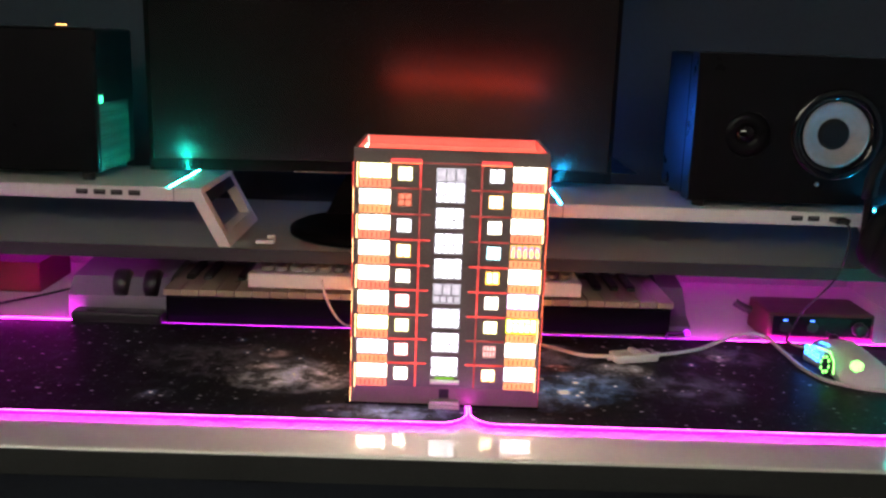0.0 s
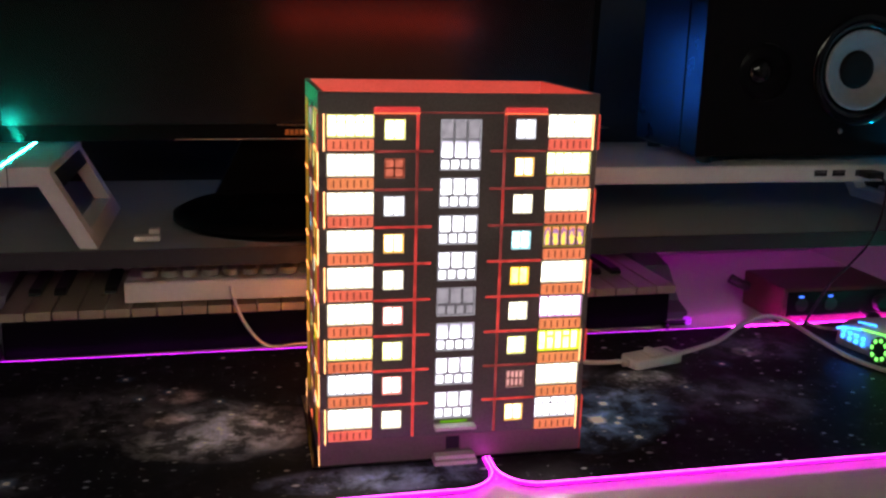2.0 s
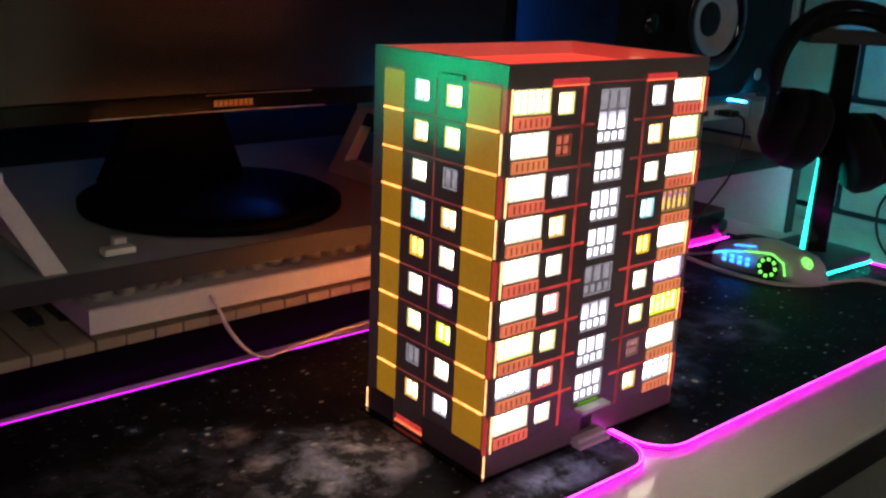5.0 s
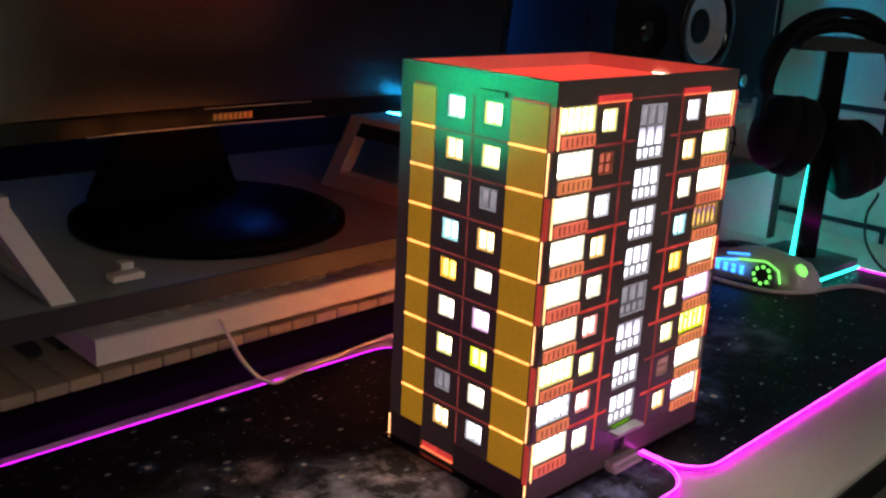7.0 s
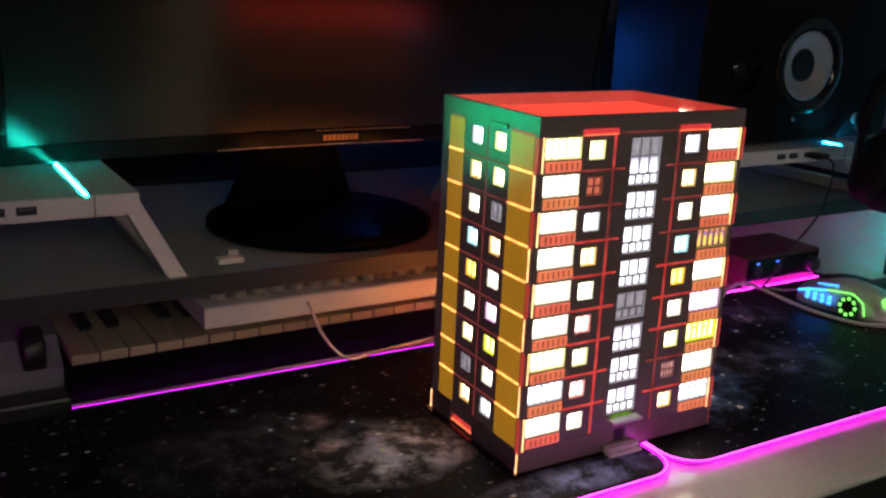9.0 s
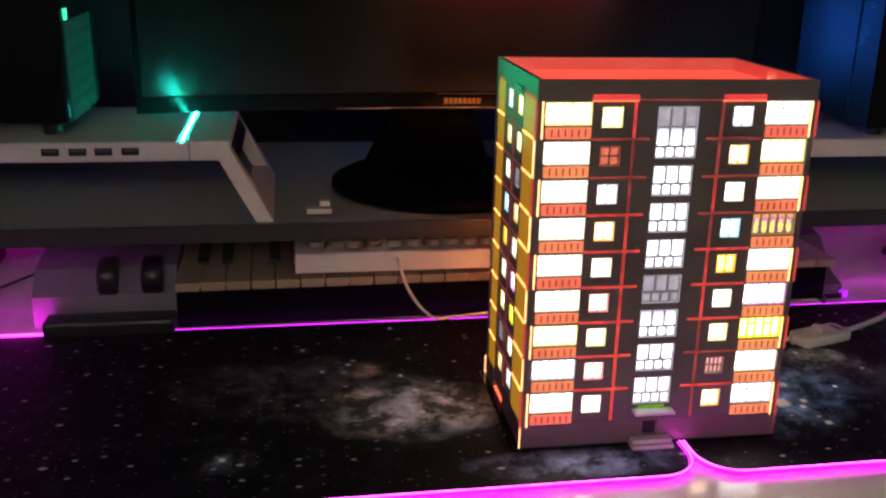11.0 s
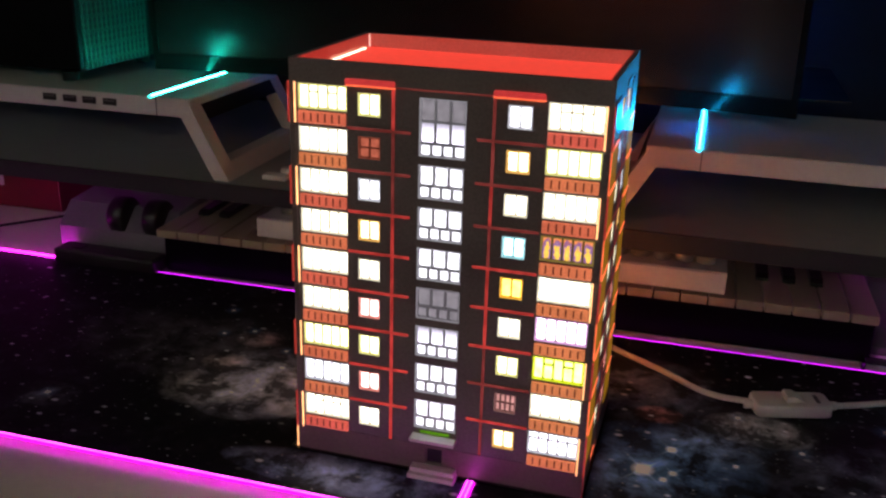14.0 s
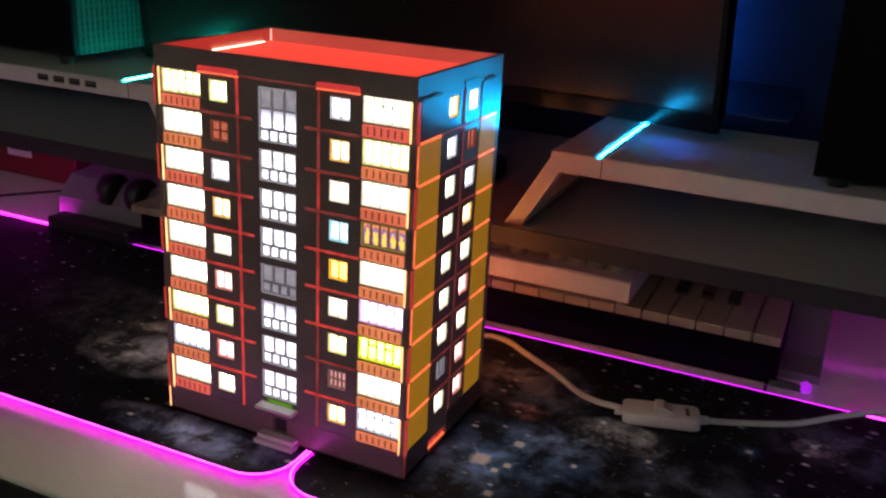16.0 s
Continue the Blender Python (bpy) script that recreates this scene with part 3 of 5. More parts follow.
# ---- the model house ----
BX, BY, BW, BD, BH = -0.0780, 0.972, 0.2042, 0.135, 0.2776
WX, WY = BW * 1.005, BD * 1.012  # its outer width and depth
PITCH, WALL = 0.0273, 0.003
house = thing("model_apartment_house", (BX + WX / 2, BY + WY / 2, 0), "black nine-storey card model house with lit windows, standing on the mats", "model house", square=True)


def lift(w):
    return w * 1.0089 + 0.0022 * min(1, max(0, w / 0.005))


def front(u, v, w):
    return (BX + u * 1.005, BY + v, lift(w))


def back(u, v, w):
    return (BX + WX - u * 1.005, BY + WY - v, lift(w))


def left(u, v, w):
    return (BX + v, BY + u * 1.012, lift(w))


def right(u, v, w):
    return (BX + WX - v, BY + u * 1.012, lift(w))


def slab(place, u0, w0, u1, w1, v0, v1, bevel=0.0):
    a, b = place(u0, v0, w0), place(u1, v1, w1)
    return box(*(min(p, q) for p, q in zip(a, b)), *(max(p, q) for p, q in zip(a, b)), bevel, 1)


pane_meshes = {}


def pane(win, place, u0, w0, u1, w1, key):
    """One pane, sharing its mesh with those of the same size and colour."""
    a, b = place(u0, 0.0019, w0), place(u1, 0.0024, w1)
    size = tuple(round(abs(q - p), 5) for p, q in zip(a, b))
    if (size, key) not in pane_meshes:
        x, y, z = (s / 2 for s in size)
        flat = (y, "x", x) if x < y else (x, "y", y)
        ring = rounded(-flat[0], -z, flat[0], z, min(0.0008, flat[0] * 0.3, z * 0.3), 2)
        pane_meshes[size, key] = finish(prism(ring, -flat[2], flat[2], flat[1]), "pane", M_PANE[key])
    ob = new("pane", pane_meshes[size, key])
    ob.parent = win
    ob.location = Vector([(p + q) / 2 for p, q in zip(a, b)]) - origin_of(win)


def window(place, u0, w0, u1, w1, cols, rows, keys, label="", split=()):
    """A window in its hole. rows: (low share, high share, number of panes); keys: a colour, or one for each row."""
    keys = keys if len(keys) > 1 else keys * len(rows)
    e, g = 0.0013, {5: 0.0013, 2: 0.0011}.get(cols, 0.0017)
    holes = []
    for (lo, hi, count), k in zip(rows, keys):
        a, b = u0 + e, u1 - e
        step = (b - a + g) / count
        for i in range(count):
            for p, q in ((lo, 0.66), (0.74, hi)) if i in split else ((lo, hi),):
                holes.append((a + i * step, w0 + e + p * (w1 - w0 - 2 * e), a + (i + 1) * step - g, w0 + e + q * (w1 - w0 - 2 * e), k))
    f = 0.0008
    win = part("window", pierced(u0, u1, w0, w1, 0.0011, [(u0 + f, w0 + f, u1 - f, w1 - f)], lambda u, v, w: place(u, v + 0.0007, w)), M_RIM[keys[0]], house, label)
    part("sash", pierced(u0 + f, u1 - f, w0 + f, w1 - f, 0.0008, [h[:4] for h in holes], lambda u, v, w: place(u, v + 0.0010, w)), M_SASH[keys[0]], win)
    for h in holes:
        pane(win, place, *h[:4], h[4])


HOLES = {"front": [], "left": [], "right": [], "back": []}
SMALL_L = "YRCAWPYPW"
SMALL_R = "CAWTOWYEA"
BAL_L = "YWWWWWYCW"
BAL_R = "WYWFWVGWC"
SIDE_L = ("YYKAWVGWC", "CAWTOWYKA")
SIDE_R = ("ACWWWWWKW", "WRCAWPWPP")
WORDS = {"A": "pale amber lit window", "S": "cool white lit stairwell window", "E": "unlit window given a dim reddish glow", "K": "unlit window given a dim grey glow", "R": "unlit window given a dim red glow", "O": "orange lit window", "T": "pale cyan lit window", "P": "pink lit window", "V": "violet lit window",
         "G": "yellow-green lit window", "F": "window with dark patterned curtains", "Y": "warm yellow lit window", "W": "white lit window", "C": "cool white lit window"}
plan = []
for i in range(9):
    d = -PITCH * i
    plan.append(("front", 0.0058, 0.2462 + d, 0.0390, 0.2622 + d, 5, [(0, 1, 5)], BAL_L[i], (1, 3) if i in (0, 8) else ()))
    plan.append(("front", 0.0462, 0.2445 + d, 0.0612, 0.2590 + d, 2, [(0, 0.46, 2), (0.54, 1, 2)] if i == 1 else [(0, 1, 2)], SMALL_L[i]))
    plan.append(("front", 0.1420, 0.2450 + d, 0.1568, 0.2592 + d, 2, [(0, 0.46, 4), (0.54, 1, 4)] if i == 7 else [(0, 1, 2)], SMALL_R[i]))
    plan.append(("front", 0.1662, 0.2462 + d, 0.1997, 0.2628 + d, 5, [(0, 1, 1)] if i == 4 else [(0, 1, 5)], BAL_R[i], {0: (1, 2, 3), 6: (1, 3), 8: (0, 1, 2, 3, 4)}.get(i, ())))
    plan.append(("left", 0.0420, 0.2455 + d, 0.0570, 0.2597 + d, 2, [(0, 1, 2)], SIDE_L[0][i]))
    plan.append(("left", 0.0745, 0.2455 + d, 0.0895, 0.2597 + d, 2, [(0, 1, 2)], SIDE_L[1][i]))
    plan.append(("right", 0.0470, 0.2450 + d, 0.0615, 0.2592 + d, 2, [(0, 1, 2)], SIDE_R[0][i]))
    plan.append(("right", 0.0790, 0.2450 + d, 0.0940, 0.2592 + d, 2, [(0, 1, 2)], SIDE_R[1][i]))
    # Orange windows added on the unseen back to throw warm light at the keyboard.
    for u in (0.03, 0.075, 0.11, 0.155) if i > 5 else ():
        plan.append(("back", u, 0.2450 + d, u + 0.0150, 0.2592 + d, 2, [(0, 1, 2)], "B"))
STAIR_LOW = [(0, 0.33, 4), (0.42, 1, 3)]
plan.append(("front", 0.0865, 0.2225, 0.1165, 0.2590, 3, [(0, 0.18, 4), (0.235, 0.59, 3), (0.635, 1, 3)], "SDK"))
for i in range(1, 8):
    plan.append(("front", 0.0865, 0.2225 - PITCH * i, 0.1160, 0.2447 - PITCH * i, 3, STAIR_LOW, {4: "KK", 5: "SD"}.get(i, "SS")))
for wall, u0, w0, u1, w1, *rest in plan:
    HOLES[wall].append((u0, w0, u1, w1))
HOLES["front"].append((0.0955, 0.0055, 0.1080, 0.0175))
HOLES["left"].append((0.067, 0.0025, 0.101, 0.0085))
HOLES["right"].append((0.038, 0.0015, 0.068, 0.0075))
PLACES = {"front": front, "back": back, "left": left, "right": right}
for key, width, inset in (("front", BW, 0.0), ("back", BW, 0.0), ("left", BD, WALL), ("right", BD, WALL)):
    part("wall", pierced(inset, width - inset, 0.0, BH, WALL, HOLES[key], PLACES[key]), M_BLACKCARD, house)
for wall, u0, w0, u1, w1, cols, rows, keys, *split in plan:
    window(PLACES[wall], u0, w0, u1, w1, cols, rows, keys, WORDS.get(keys if len(keys) == 1 else "S", ""), *split)

# plinth facing
for place, width, a, b in ((front, BW, 0.0, 0.0955), (front, BW, 0.1080, BW), (left, BD, 0.001, 0.067), (left, BD, 0.101, BD - 0.001), (right, BD, 0.001, 0.038), (right, BD, 0.068, BD - 0.001), (back, BW, 0.0, BW)):
    part("plinth", slab(place, a, 0.0, b, 0.0188, -0.0006, -0.0001), M_BASECARD, house, "dark grey plinth facing")
part("plinth", slab(front, 0.0955, 0.0176, 0.1080, 0.0188, -0.0006, -0.0001), M_BASECARD, house, "dark grey plinth facing")

# balcony railings, floor seams and corner joints
for i in range(9):
    z = 0.2365 - PITCH * i
    for u0, u1, side in ((0.0062, 0.0386, 0), (0.1666, 0.1993, 1)):
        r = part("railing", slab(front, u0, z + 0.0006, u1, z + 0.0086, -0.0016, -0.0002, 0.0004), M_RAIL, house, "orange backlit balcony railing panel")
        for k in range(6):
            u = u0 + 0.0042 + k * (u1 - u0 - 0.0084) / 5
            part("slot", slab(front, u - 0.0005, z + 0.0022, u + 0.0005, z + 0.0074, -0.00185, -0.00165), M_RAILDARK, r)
    if i < 8:
        hot = (M_SEAMDIM, M_SEAMRED)
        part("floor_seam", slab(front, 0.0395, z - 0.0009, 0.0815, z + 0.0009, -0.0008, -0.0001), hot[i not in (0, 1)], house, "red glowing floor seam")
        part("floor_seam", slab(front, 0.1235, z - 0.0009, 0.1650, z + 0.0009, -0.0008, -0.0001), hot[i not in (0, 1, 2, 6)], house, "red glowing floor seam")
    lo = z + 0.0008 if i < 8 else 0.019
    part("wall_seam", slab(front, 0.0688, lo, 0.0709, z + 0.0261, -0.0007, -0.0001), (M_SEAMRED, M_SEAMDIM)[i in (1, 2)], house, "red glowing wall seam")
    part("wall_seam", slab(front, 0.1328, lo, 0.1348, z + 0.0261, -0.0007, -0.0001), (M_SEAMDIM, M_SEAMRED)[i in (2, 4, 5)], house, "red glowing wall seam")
    # corner fingers: the front's on every other floor, the sides' between them
    lo, hi = z + 0.0004, z + 0.0262
    if i == 8:
        lo = 0.0165
    for side, place in ((0, left), (1, right)):
        if i % 2 == 0:
            u = 0.0016 if side == 0 else BW - 0.0016
            s = 1 if side == 0 else -1
            part("corner_seam", slab(front, u + s * 0.0018, lo, u + s * 0.0026, hi, -0.0008, -0.0001), M_SEAMEDGE, house, "pale orange glowing corner joint")
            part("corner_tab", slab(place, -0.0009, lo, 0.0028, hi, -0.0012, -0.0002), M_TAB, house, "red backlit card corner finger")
        else:
            part("corner_seam", slab(place, 0.0024, lo, 0.0031, hi, -0.0008, -0.0001), (M_SEAMEDGE, M_SEAMSLOT)[side], house, "pale orange glowing corner joint")
            part("corner_tab", slab(front, 0.0002 if side == 0 else BW - 0.0040, lo, 0.0040 if side == 0 else BW - 0.0002, hi, -0.0011, -0.0002), M_BLACKCARD, house)
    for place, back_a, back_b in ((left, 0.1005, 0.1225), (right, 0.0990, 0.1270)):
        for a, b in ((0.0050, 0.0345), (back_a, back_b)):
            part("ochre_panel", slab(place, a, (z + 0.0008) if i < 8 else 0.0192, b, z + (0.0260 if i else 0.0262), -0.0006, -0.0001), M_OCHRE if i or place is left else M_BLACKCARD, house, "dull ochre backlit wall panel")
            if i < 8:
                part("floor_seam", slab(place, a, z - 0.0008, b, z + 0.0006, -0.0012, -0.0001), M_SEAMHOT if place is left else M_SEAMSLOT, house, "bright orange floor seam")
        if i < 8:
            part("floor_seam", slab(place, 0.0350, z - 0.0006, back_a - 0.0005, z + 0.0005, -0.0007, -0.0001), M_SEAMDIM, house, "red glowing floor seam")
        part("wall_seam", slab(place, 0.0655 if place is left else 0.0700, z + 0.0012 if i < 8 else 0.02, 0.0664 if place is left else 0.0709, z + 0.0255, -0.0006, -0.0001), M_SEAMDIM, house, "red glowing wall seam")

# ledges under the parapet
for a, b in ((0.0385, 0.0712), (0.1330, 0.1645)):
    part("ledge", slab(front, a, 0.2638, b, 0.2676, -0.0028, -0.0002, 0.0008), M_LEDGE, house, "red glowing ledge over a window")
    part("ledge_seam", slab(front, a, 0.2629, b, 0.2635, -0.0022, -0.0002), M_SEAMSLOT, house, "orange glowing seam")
part("ledge_seam", slab(front, 0.0718, 0.2632, 0.1326, 0.2642, -0.0009, -0.0001), M_SEAMDIM, house, "red glowing seam")
for place, a, b in ((left, 0.0385, 0.0610), (right, 0.0685, 0.0940)):
    part("ledge", slab(place, a, 0.2640, b, 0.2668, -0.0022 if place is left else -0.0006, -0.0001, 0.0002), M_PARAPET, house, "reddish ledge over a window")
for a, b, m in ((0.0050, 0.0330, M_SEAMRED), (0.1030, 0.1200, M_SEAMDIM)):
    part("ledge_seam", slab(left, a, 0.2635, b, 0.2645, -0.0009, -0.0001), m, house, "red glowing seam")
    part("ledge_seam", slab(right, a, 0.2635, b, 0.2645, -0.0009, -0.0001), M_BLACKCARD, house)

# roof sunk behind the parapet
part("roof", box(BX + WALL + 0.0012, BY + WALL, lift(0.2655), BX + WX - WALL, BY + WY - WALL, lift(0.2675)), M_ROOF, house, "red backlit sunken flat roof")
part("roof_gap", box(BX + WALL + 0.0016, BY + 0.058, lift(0.2676), BX + WALL + 0.0026, BY + 0.122, lift(0.2681)), M_LEAK, house, "bright light gap beside the roof")
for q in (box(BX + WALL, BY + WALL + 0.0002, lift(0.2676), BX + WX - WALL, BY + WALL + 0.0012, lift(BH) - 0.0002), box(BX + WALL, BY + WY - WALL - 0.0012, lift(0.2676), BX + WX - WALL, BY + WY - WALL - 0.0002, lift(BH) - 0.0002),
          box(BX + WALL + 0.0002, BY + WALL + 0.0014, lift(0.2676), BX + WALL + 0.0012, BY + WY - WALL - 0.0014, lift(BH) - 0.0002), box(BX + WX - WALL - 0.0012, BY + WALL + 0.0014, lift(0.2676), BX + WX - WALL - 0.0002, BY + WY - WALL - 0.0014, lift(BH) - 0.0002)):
    part("parapet_lining", q, M_LINING, house, "inner face of the parapet, tinted as if lit red")

# Bands added on the unseen back for the reflections in the screen.
part("red_band", slab(back, 0.004, 0.2545, BW - 0.004, 0.2765, -0.0010, -0.0001), M_BACKRED, house, "red glowing band added on the unseen back")

part("orange_band", slab(back, 0.008, 0.176, BW - 0.008, 0.2490, -0.0010, -0.0001), M_BACKORANGE, house, "dull orange glowing band added on the unseen back")

# Unseen block, added to keep the back panes' light out of the gaps.
part("inner_core", box(BX + 0.008, BY + 0.008, 0.003, BX + WX - 0.008, BY + WY - 0.008, 0.262), M_DOOR, house, "unseen dark block added to stop light inside")

part("roof_gap", box(BX + WX - WALL - 0.0030, BY + 0.056, lift(0.2676), BX + WX - WALL - 0.0014, BY + 0.070, lift(0.2682)), M_LEAK, house, "bright light gap beside the roof")

# A glowing sliver draws in the glint at the parapet corner.
part("corner_glint", box(BX + WALL + 0.0014, BY + WY - WALL - 0.0020, lift(0.2677), BX + WALL + 0.0020, BY + WY - WALL - 0.0014, lift(BH) - 0.0004), lit("painted_glint", (1.0, 0.62, 0.52), 0.5), house, "painted glint at the parapet's corner")

# entrance
part("canopy", slab(front, 0.0862, 0.0258, 0.1178, 0.0282, -0.0100, -0.0008, 0.0003), M_CANOPY, house, "pale entrance canopy")
part("base_plate", prism(rounded(BX - 0.0060, BY - 0.0030, BX + WX + 0.0020, BY + WY + 0.0020, 0.001, 2), 0.0003, 0.0018), M_GLOSSBLACK, house, "thin dark base plate")
d = part("door", slab(front, 0.0960, 0.0058, 0.1075, 0.0172, 0.0012, 0.0020), M_DOOR, house, "dark entrance door")
part("door_frame", pierced(0.0956, 0.1079, 0.0056, 0.0174, 0.0008, [(0.0964, 0.0056, 0.1071, 0.0166)], lambda u, v, w: front(u, v + 0.0003, w)), M_BASECARD, d)
for h, out in ((0.0, 0.0115), (0.0024, 0.0080)):
    part("step", slab(front, 0.0856 + h * 0.4, h, 0.1190 - h * 0.4, h + 0.0023, -out, -0.0008, 0.0003), M_CANOPY, house, "pale entrance step")
part("green_glow", slab(front, 0.0915, 0.0284, 0.1120, 0.0302, -0.0005, -0.0001), M_GREEN, house, "faint green glow over the canopy")
for place, a, b, w in ((left, 0.067, 0.101, 0.0025), (right, 0.038, 0.068, 0.0015)):
    part("slot_glow", slab(place, a, w, b, w + 0.006, 0.0020, 0.0026), M_SEAMRED, house, "red glowing slot in the plinth")
    part("slot_seam", slab(place, a, w, b, w + 0.0007, 0.0004, 0.0018), M_SEAMSLOT, house, "orange glowing slot edge")
for place, u in ((left, -0.0005), (left, BD - 0.0012), (right, -0.0005)):
    part("corner_seam", slab(place, u, 0.0012, u + 0.0012, 0.0160, -0.0011, -0.0007), M_SEAMEDGE if place is left else M_SEAMDIM, house, "pale orange glowing corner joint")

# ---- piano keyboard under the shelf ----
piano = thing("piano_keyboard", (0, 1.32, -0.004), "pale grey electric piano keyboard under the shelf, white keys toned for shade and warm light", "piano keyboard", turn=0.85, shift=(-0.006, 0.008, 0))
part("case", box(-0.355, 1.3825, -0.004, 0.341, 1.47, 0.060, 0.003), M_PIANO, piano, "grey rear case")
part("keybed", box(-0.355, 1.247, -0.004, 0.341, 1.382, 0.034, 0.002), M_DARKSTAND, piano, "black key bed")
part("cheek", prism([(1.262, -0.004), (1.47, -0.004), (1.47, 0.060), (1.40, 0.060), (1.285, 0.050), (1.262, 0.028)], -0.492, -0.356, "x"), M_PIANO, piano, "grey control panel")
# White cheek in dark grey: its shade is put into the colour.
part("cheek", prism([(1.268, -0.004), (1.47, -0.004), (1.47, 0.060), (1.40, 0.060), (1.325, 0.046), (1.292, 0.012), (1.268, 0.004)], 0.342, 0.376, "x"), M_GREY, piano, "white end cheek coloured dark for its shade")
for x in (-0.421, -0.379):
    part("wheel", lathe([(0.019, -0.0095), (0.021, -0.007), (0.021, 0.007), (0.019, 0.0095)], 28, Matrix.Translation((x, 1.278, 0.042)) @ pose(0, 0, 0, 0, 90, 0)), M_BLACK, piano, "black control wheel", True)
KEY_COUNT, K0, KP = 29, -0.3545, 0.02397
white = finish(box(0.0006, 0, -0.0088, KP - 0.0006, 0.145, 0, 0.0011), "white_key", M_KEY)
black = finish(prism([(0.0, -0.001), (0.085, -0.001), (0.085, 0.0062), (0.006, 0.0058), (0.0, 0.003)], -0.0055, 0.0055, "x"), "black_key", M_BLACK)
for i in range(KEY_COUNT):
    k = new("white_key", white)
    k.parent, k.location = piano, Vector((K0 + i * KP, 1.232, 0.048)) - origin_of(piano)
    if i % 7 in (0, 1, 3, 4, 5) and i < KEY_COUNT - 1:
        k = new("black_key", black)
        k.parent, k.location = piano, Vector((K0 + (i + 1) * KP, 1.288, 0.0482)) - origin_of(piano)

board = thing("computer_keyboard", (-0.02, 1.29, 0.0484), "white computer keyboard with round keycaps lying on the piano keys", "keyboard", shift=(0.0019, 0, 0.0062))
part("body", prism([(1.2345, 0.0486), (1.36, 0.0486), (1.36, 0.0665), (1.256, 0.0665), (1.2365, 0.0685), (1.2345, 0.067)], -0.2455, 0.2035, "x"), M_WHITE, board)
cap = finish(lathe([(0.0082, 0), (0.0086, 0.0012), (0.0082, 0.0056), (0.0070, 0.0066), (0.004, 0.0060)], 14), "keycap", M_CAP, True)
for r in range(5):
    for c in range(22):
        k = new("keycap", cap)
        k.parent, k.location = board, Vector((-0.2245 + c * 0.0195 + 0.004 * (r % 2), 1.2645 + r * 0.0195, 0.0666)) - origin_of(board)
cord = smooth_path([(-0.146, 1.2400, 0.060), (-0.1455, 1.231, 0.060), (-0.142, 1.226, 0.048), (-0.135, 1.222, 0.030), (-0.122, 1.217, 0.012), (-0.108, 1.214, 0.004), (-0.088, 1.219, 0.003), (-0.05, 1.226, 0.003), (0.0, 1.233, 0.003), (0.05, 1.236, 0.003)])
part("cord", tube(cord, 0.0017), M_CABLE, board, "thin white cord", True)

# ---- risers on the shelf ----


def riser(x0, x1, label, ports, strips, glow, soft_glow, words, tall, shift):
    """A white stand with splayed open legs, ports in its front and light strips across its top."""
    top = thing("monitor_riser", ((x0 + x1) / 2, 1.34, 0.117), label, "riser", "white risers", shift=shift)
    part("top", box(x0, 1.2205, 0.1712, x1, 1.412, 0.190, 0.002), M_WHITE, top)
    for s, xe in ((-1, x0), (1, x1)):
        def at(u, w):
            # u: along the leg's slope from the top, w: y
            return xe + s * 0.037 * u - s * 0.004 * (1 - u), w, 0.1896 - tall * u
        leg = None
        # The white top bar is coloured black for the shade on it.
        for name, u0, u1, a, b, m in (("leg", 0.0, 1.0, 1.2207, 1.2407, M_WHITE), ("leg", 0.0, 1.0, 1.3918, 1.4118, M_WHITE), ("foot_bar", 0.80, 0.999, 1.2409, 1.3916, M_WHITE), ("top_bar", 0.02, 0.28, 1.2409, 1.3916, M_BLACK)):
            bm = bmesh.new()
            vs = []
            for u, w in ((u0, a), (u1, a), (u1, b), (u0, b)):
                p = Vector(at(u, w))
                vs.append((bm.verts.new(p), bm.verts.new(p - Vector((s * 0.016, 0, 0)))))
            bm.faces.new([v[0] for v in vs])
            bm.faces.new([v[1] for v in vs])
            for i in range(4):
                j = (i + 1) % 4
                bm.faces.new((vs[i][0], vs[j][0], vs[j][1], vs[i][1]))
            part(name, bm, m, top, "top bar coloured black for its shade" if m is M_BLACK else "")
    for x in ports:
        p = part("port", box(x - 0.0075, 1.2197, 0.1778, x + 0.0075, 1.2203, 0.1845, 0.0), M_BLACK, top, "black socket")
        part("tongue", box(x - 0.0055, 1.2192, 0.1815, x + 0.0055, 1.2196, 0.1830), M_GREY, p)
    for x in strips:
        rear = 1.400 if x < 0.5 else 1.2475
        st = part("light_strip", tube([Vector((x, 1.2225, 0.1903)), Vector((x, rear, 0.1903))], 0.00075, 6), glow, top, words)
        part("end_light", box(x - 0.0014, 1.2196, 0.1886, x + 0.0014, 1.2203, 0.1902), soft_glow, st, words)
        # Rails added to keep the strip's light off the house's lower floors.
        for q in (-0.0046, 0.0040) if x < 0.5 else ():
            part("channel_rail", box(x + q, 1.2220, 0.1901, x + q + 0.0006, 1.400, 0.1906), M_BLACK, st, "thin dark rail added to cut the strip's low light")
    for x in (x0 + 0.046, x1 - 0.036):
        part("seam", box(x - 0.0004, 1.2201, 0.1714, x + 0.0004, 1.2204, 0.1898), M_EDGE, top)
    return top


riser(-0.826, -0.301, "white riser with ports and a glowing teal light strip", (-0.456, -0.433, -0.411, -0.388), (-0.343,), M_TEAL, M_TEALEND, "glowing teal light strip", 0.0775, (0.0015, -0.003, 0.0015))
riser(0.126, 0.638, "white riser with ports and glowing cyan light strips", (0.480, 0.502, 0.530), (0.169, 0.592), M_CYAN, M_CYANEND, "glowing cyan light strip", 0.0722, (0, 0, -0.0037))

# ---- monitor ----
monitor = thing("monitor", (-0.075, 1.355, 0.1165), "large curved black monitor, switched off, on a round base", "monitor", shift=(0.001, -0.012, -0.0005))
MC, MR, MY, MHALF = -0.073, 1.8, 1.350, 0.322


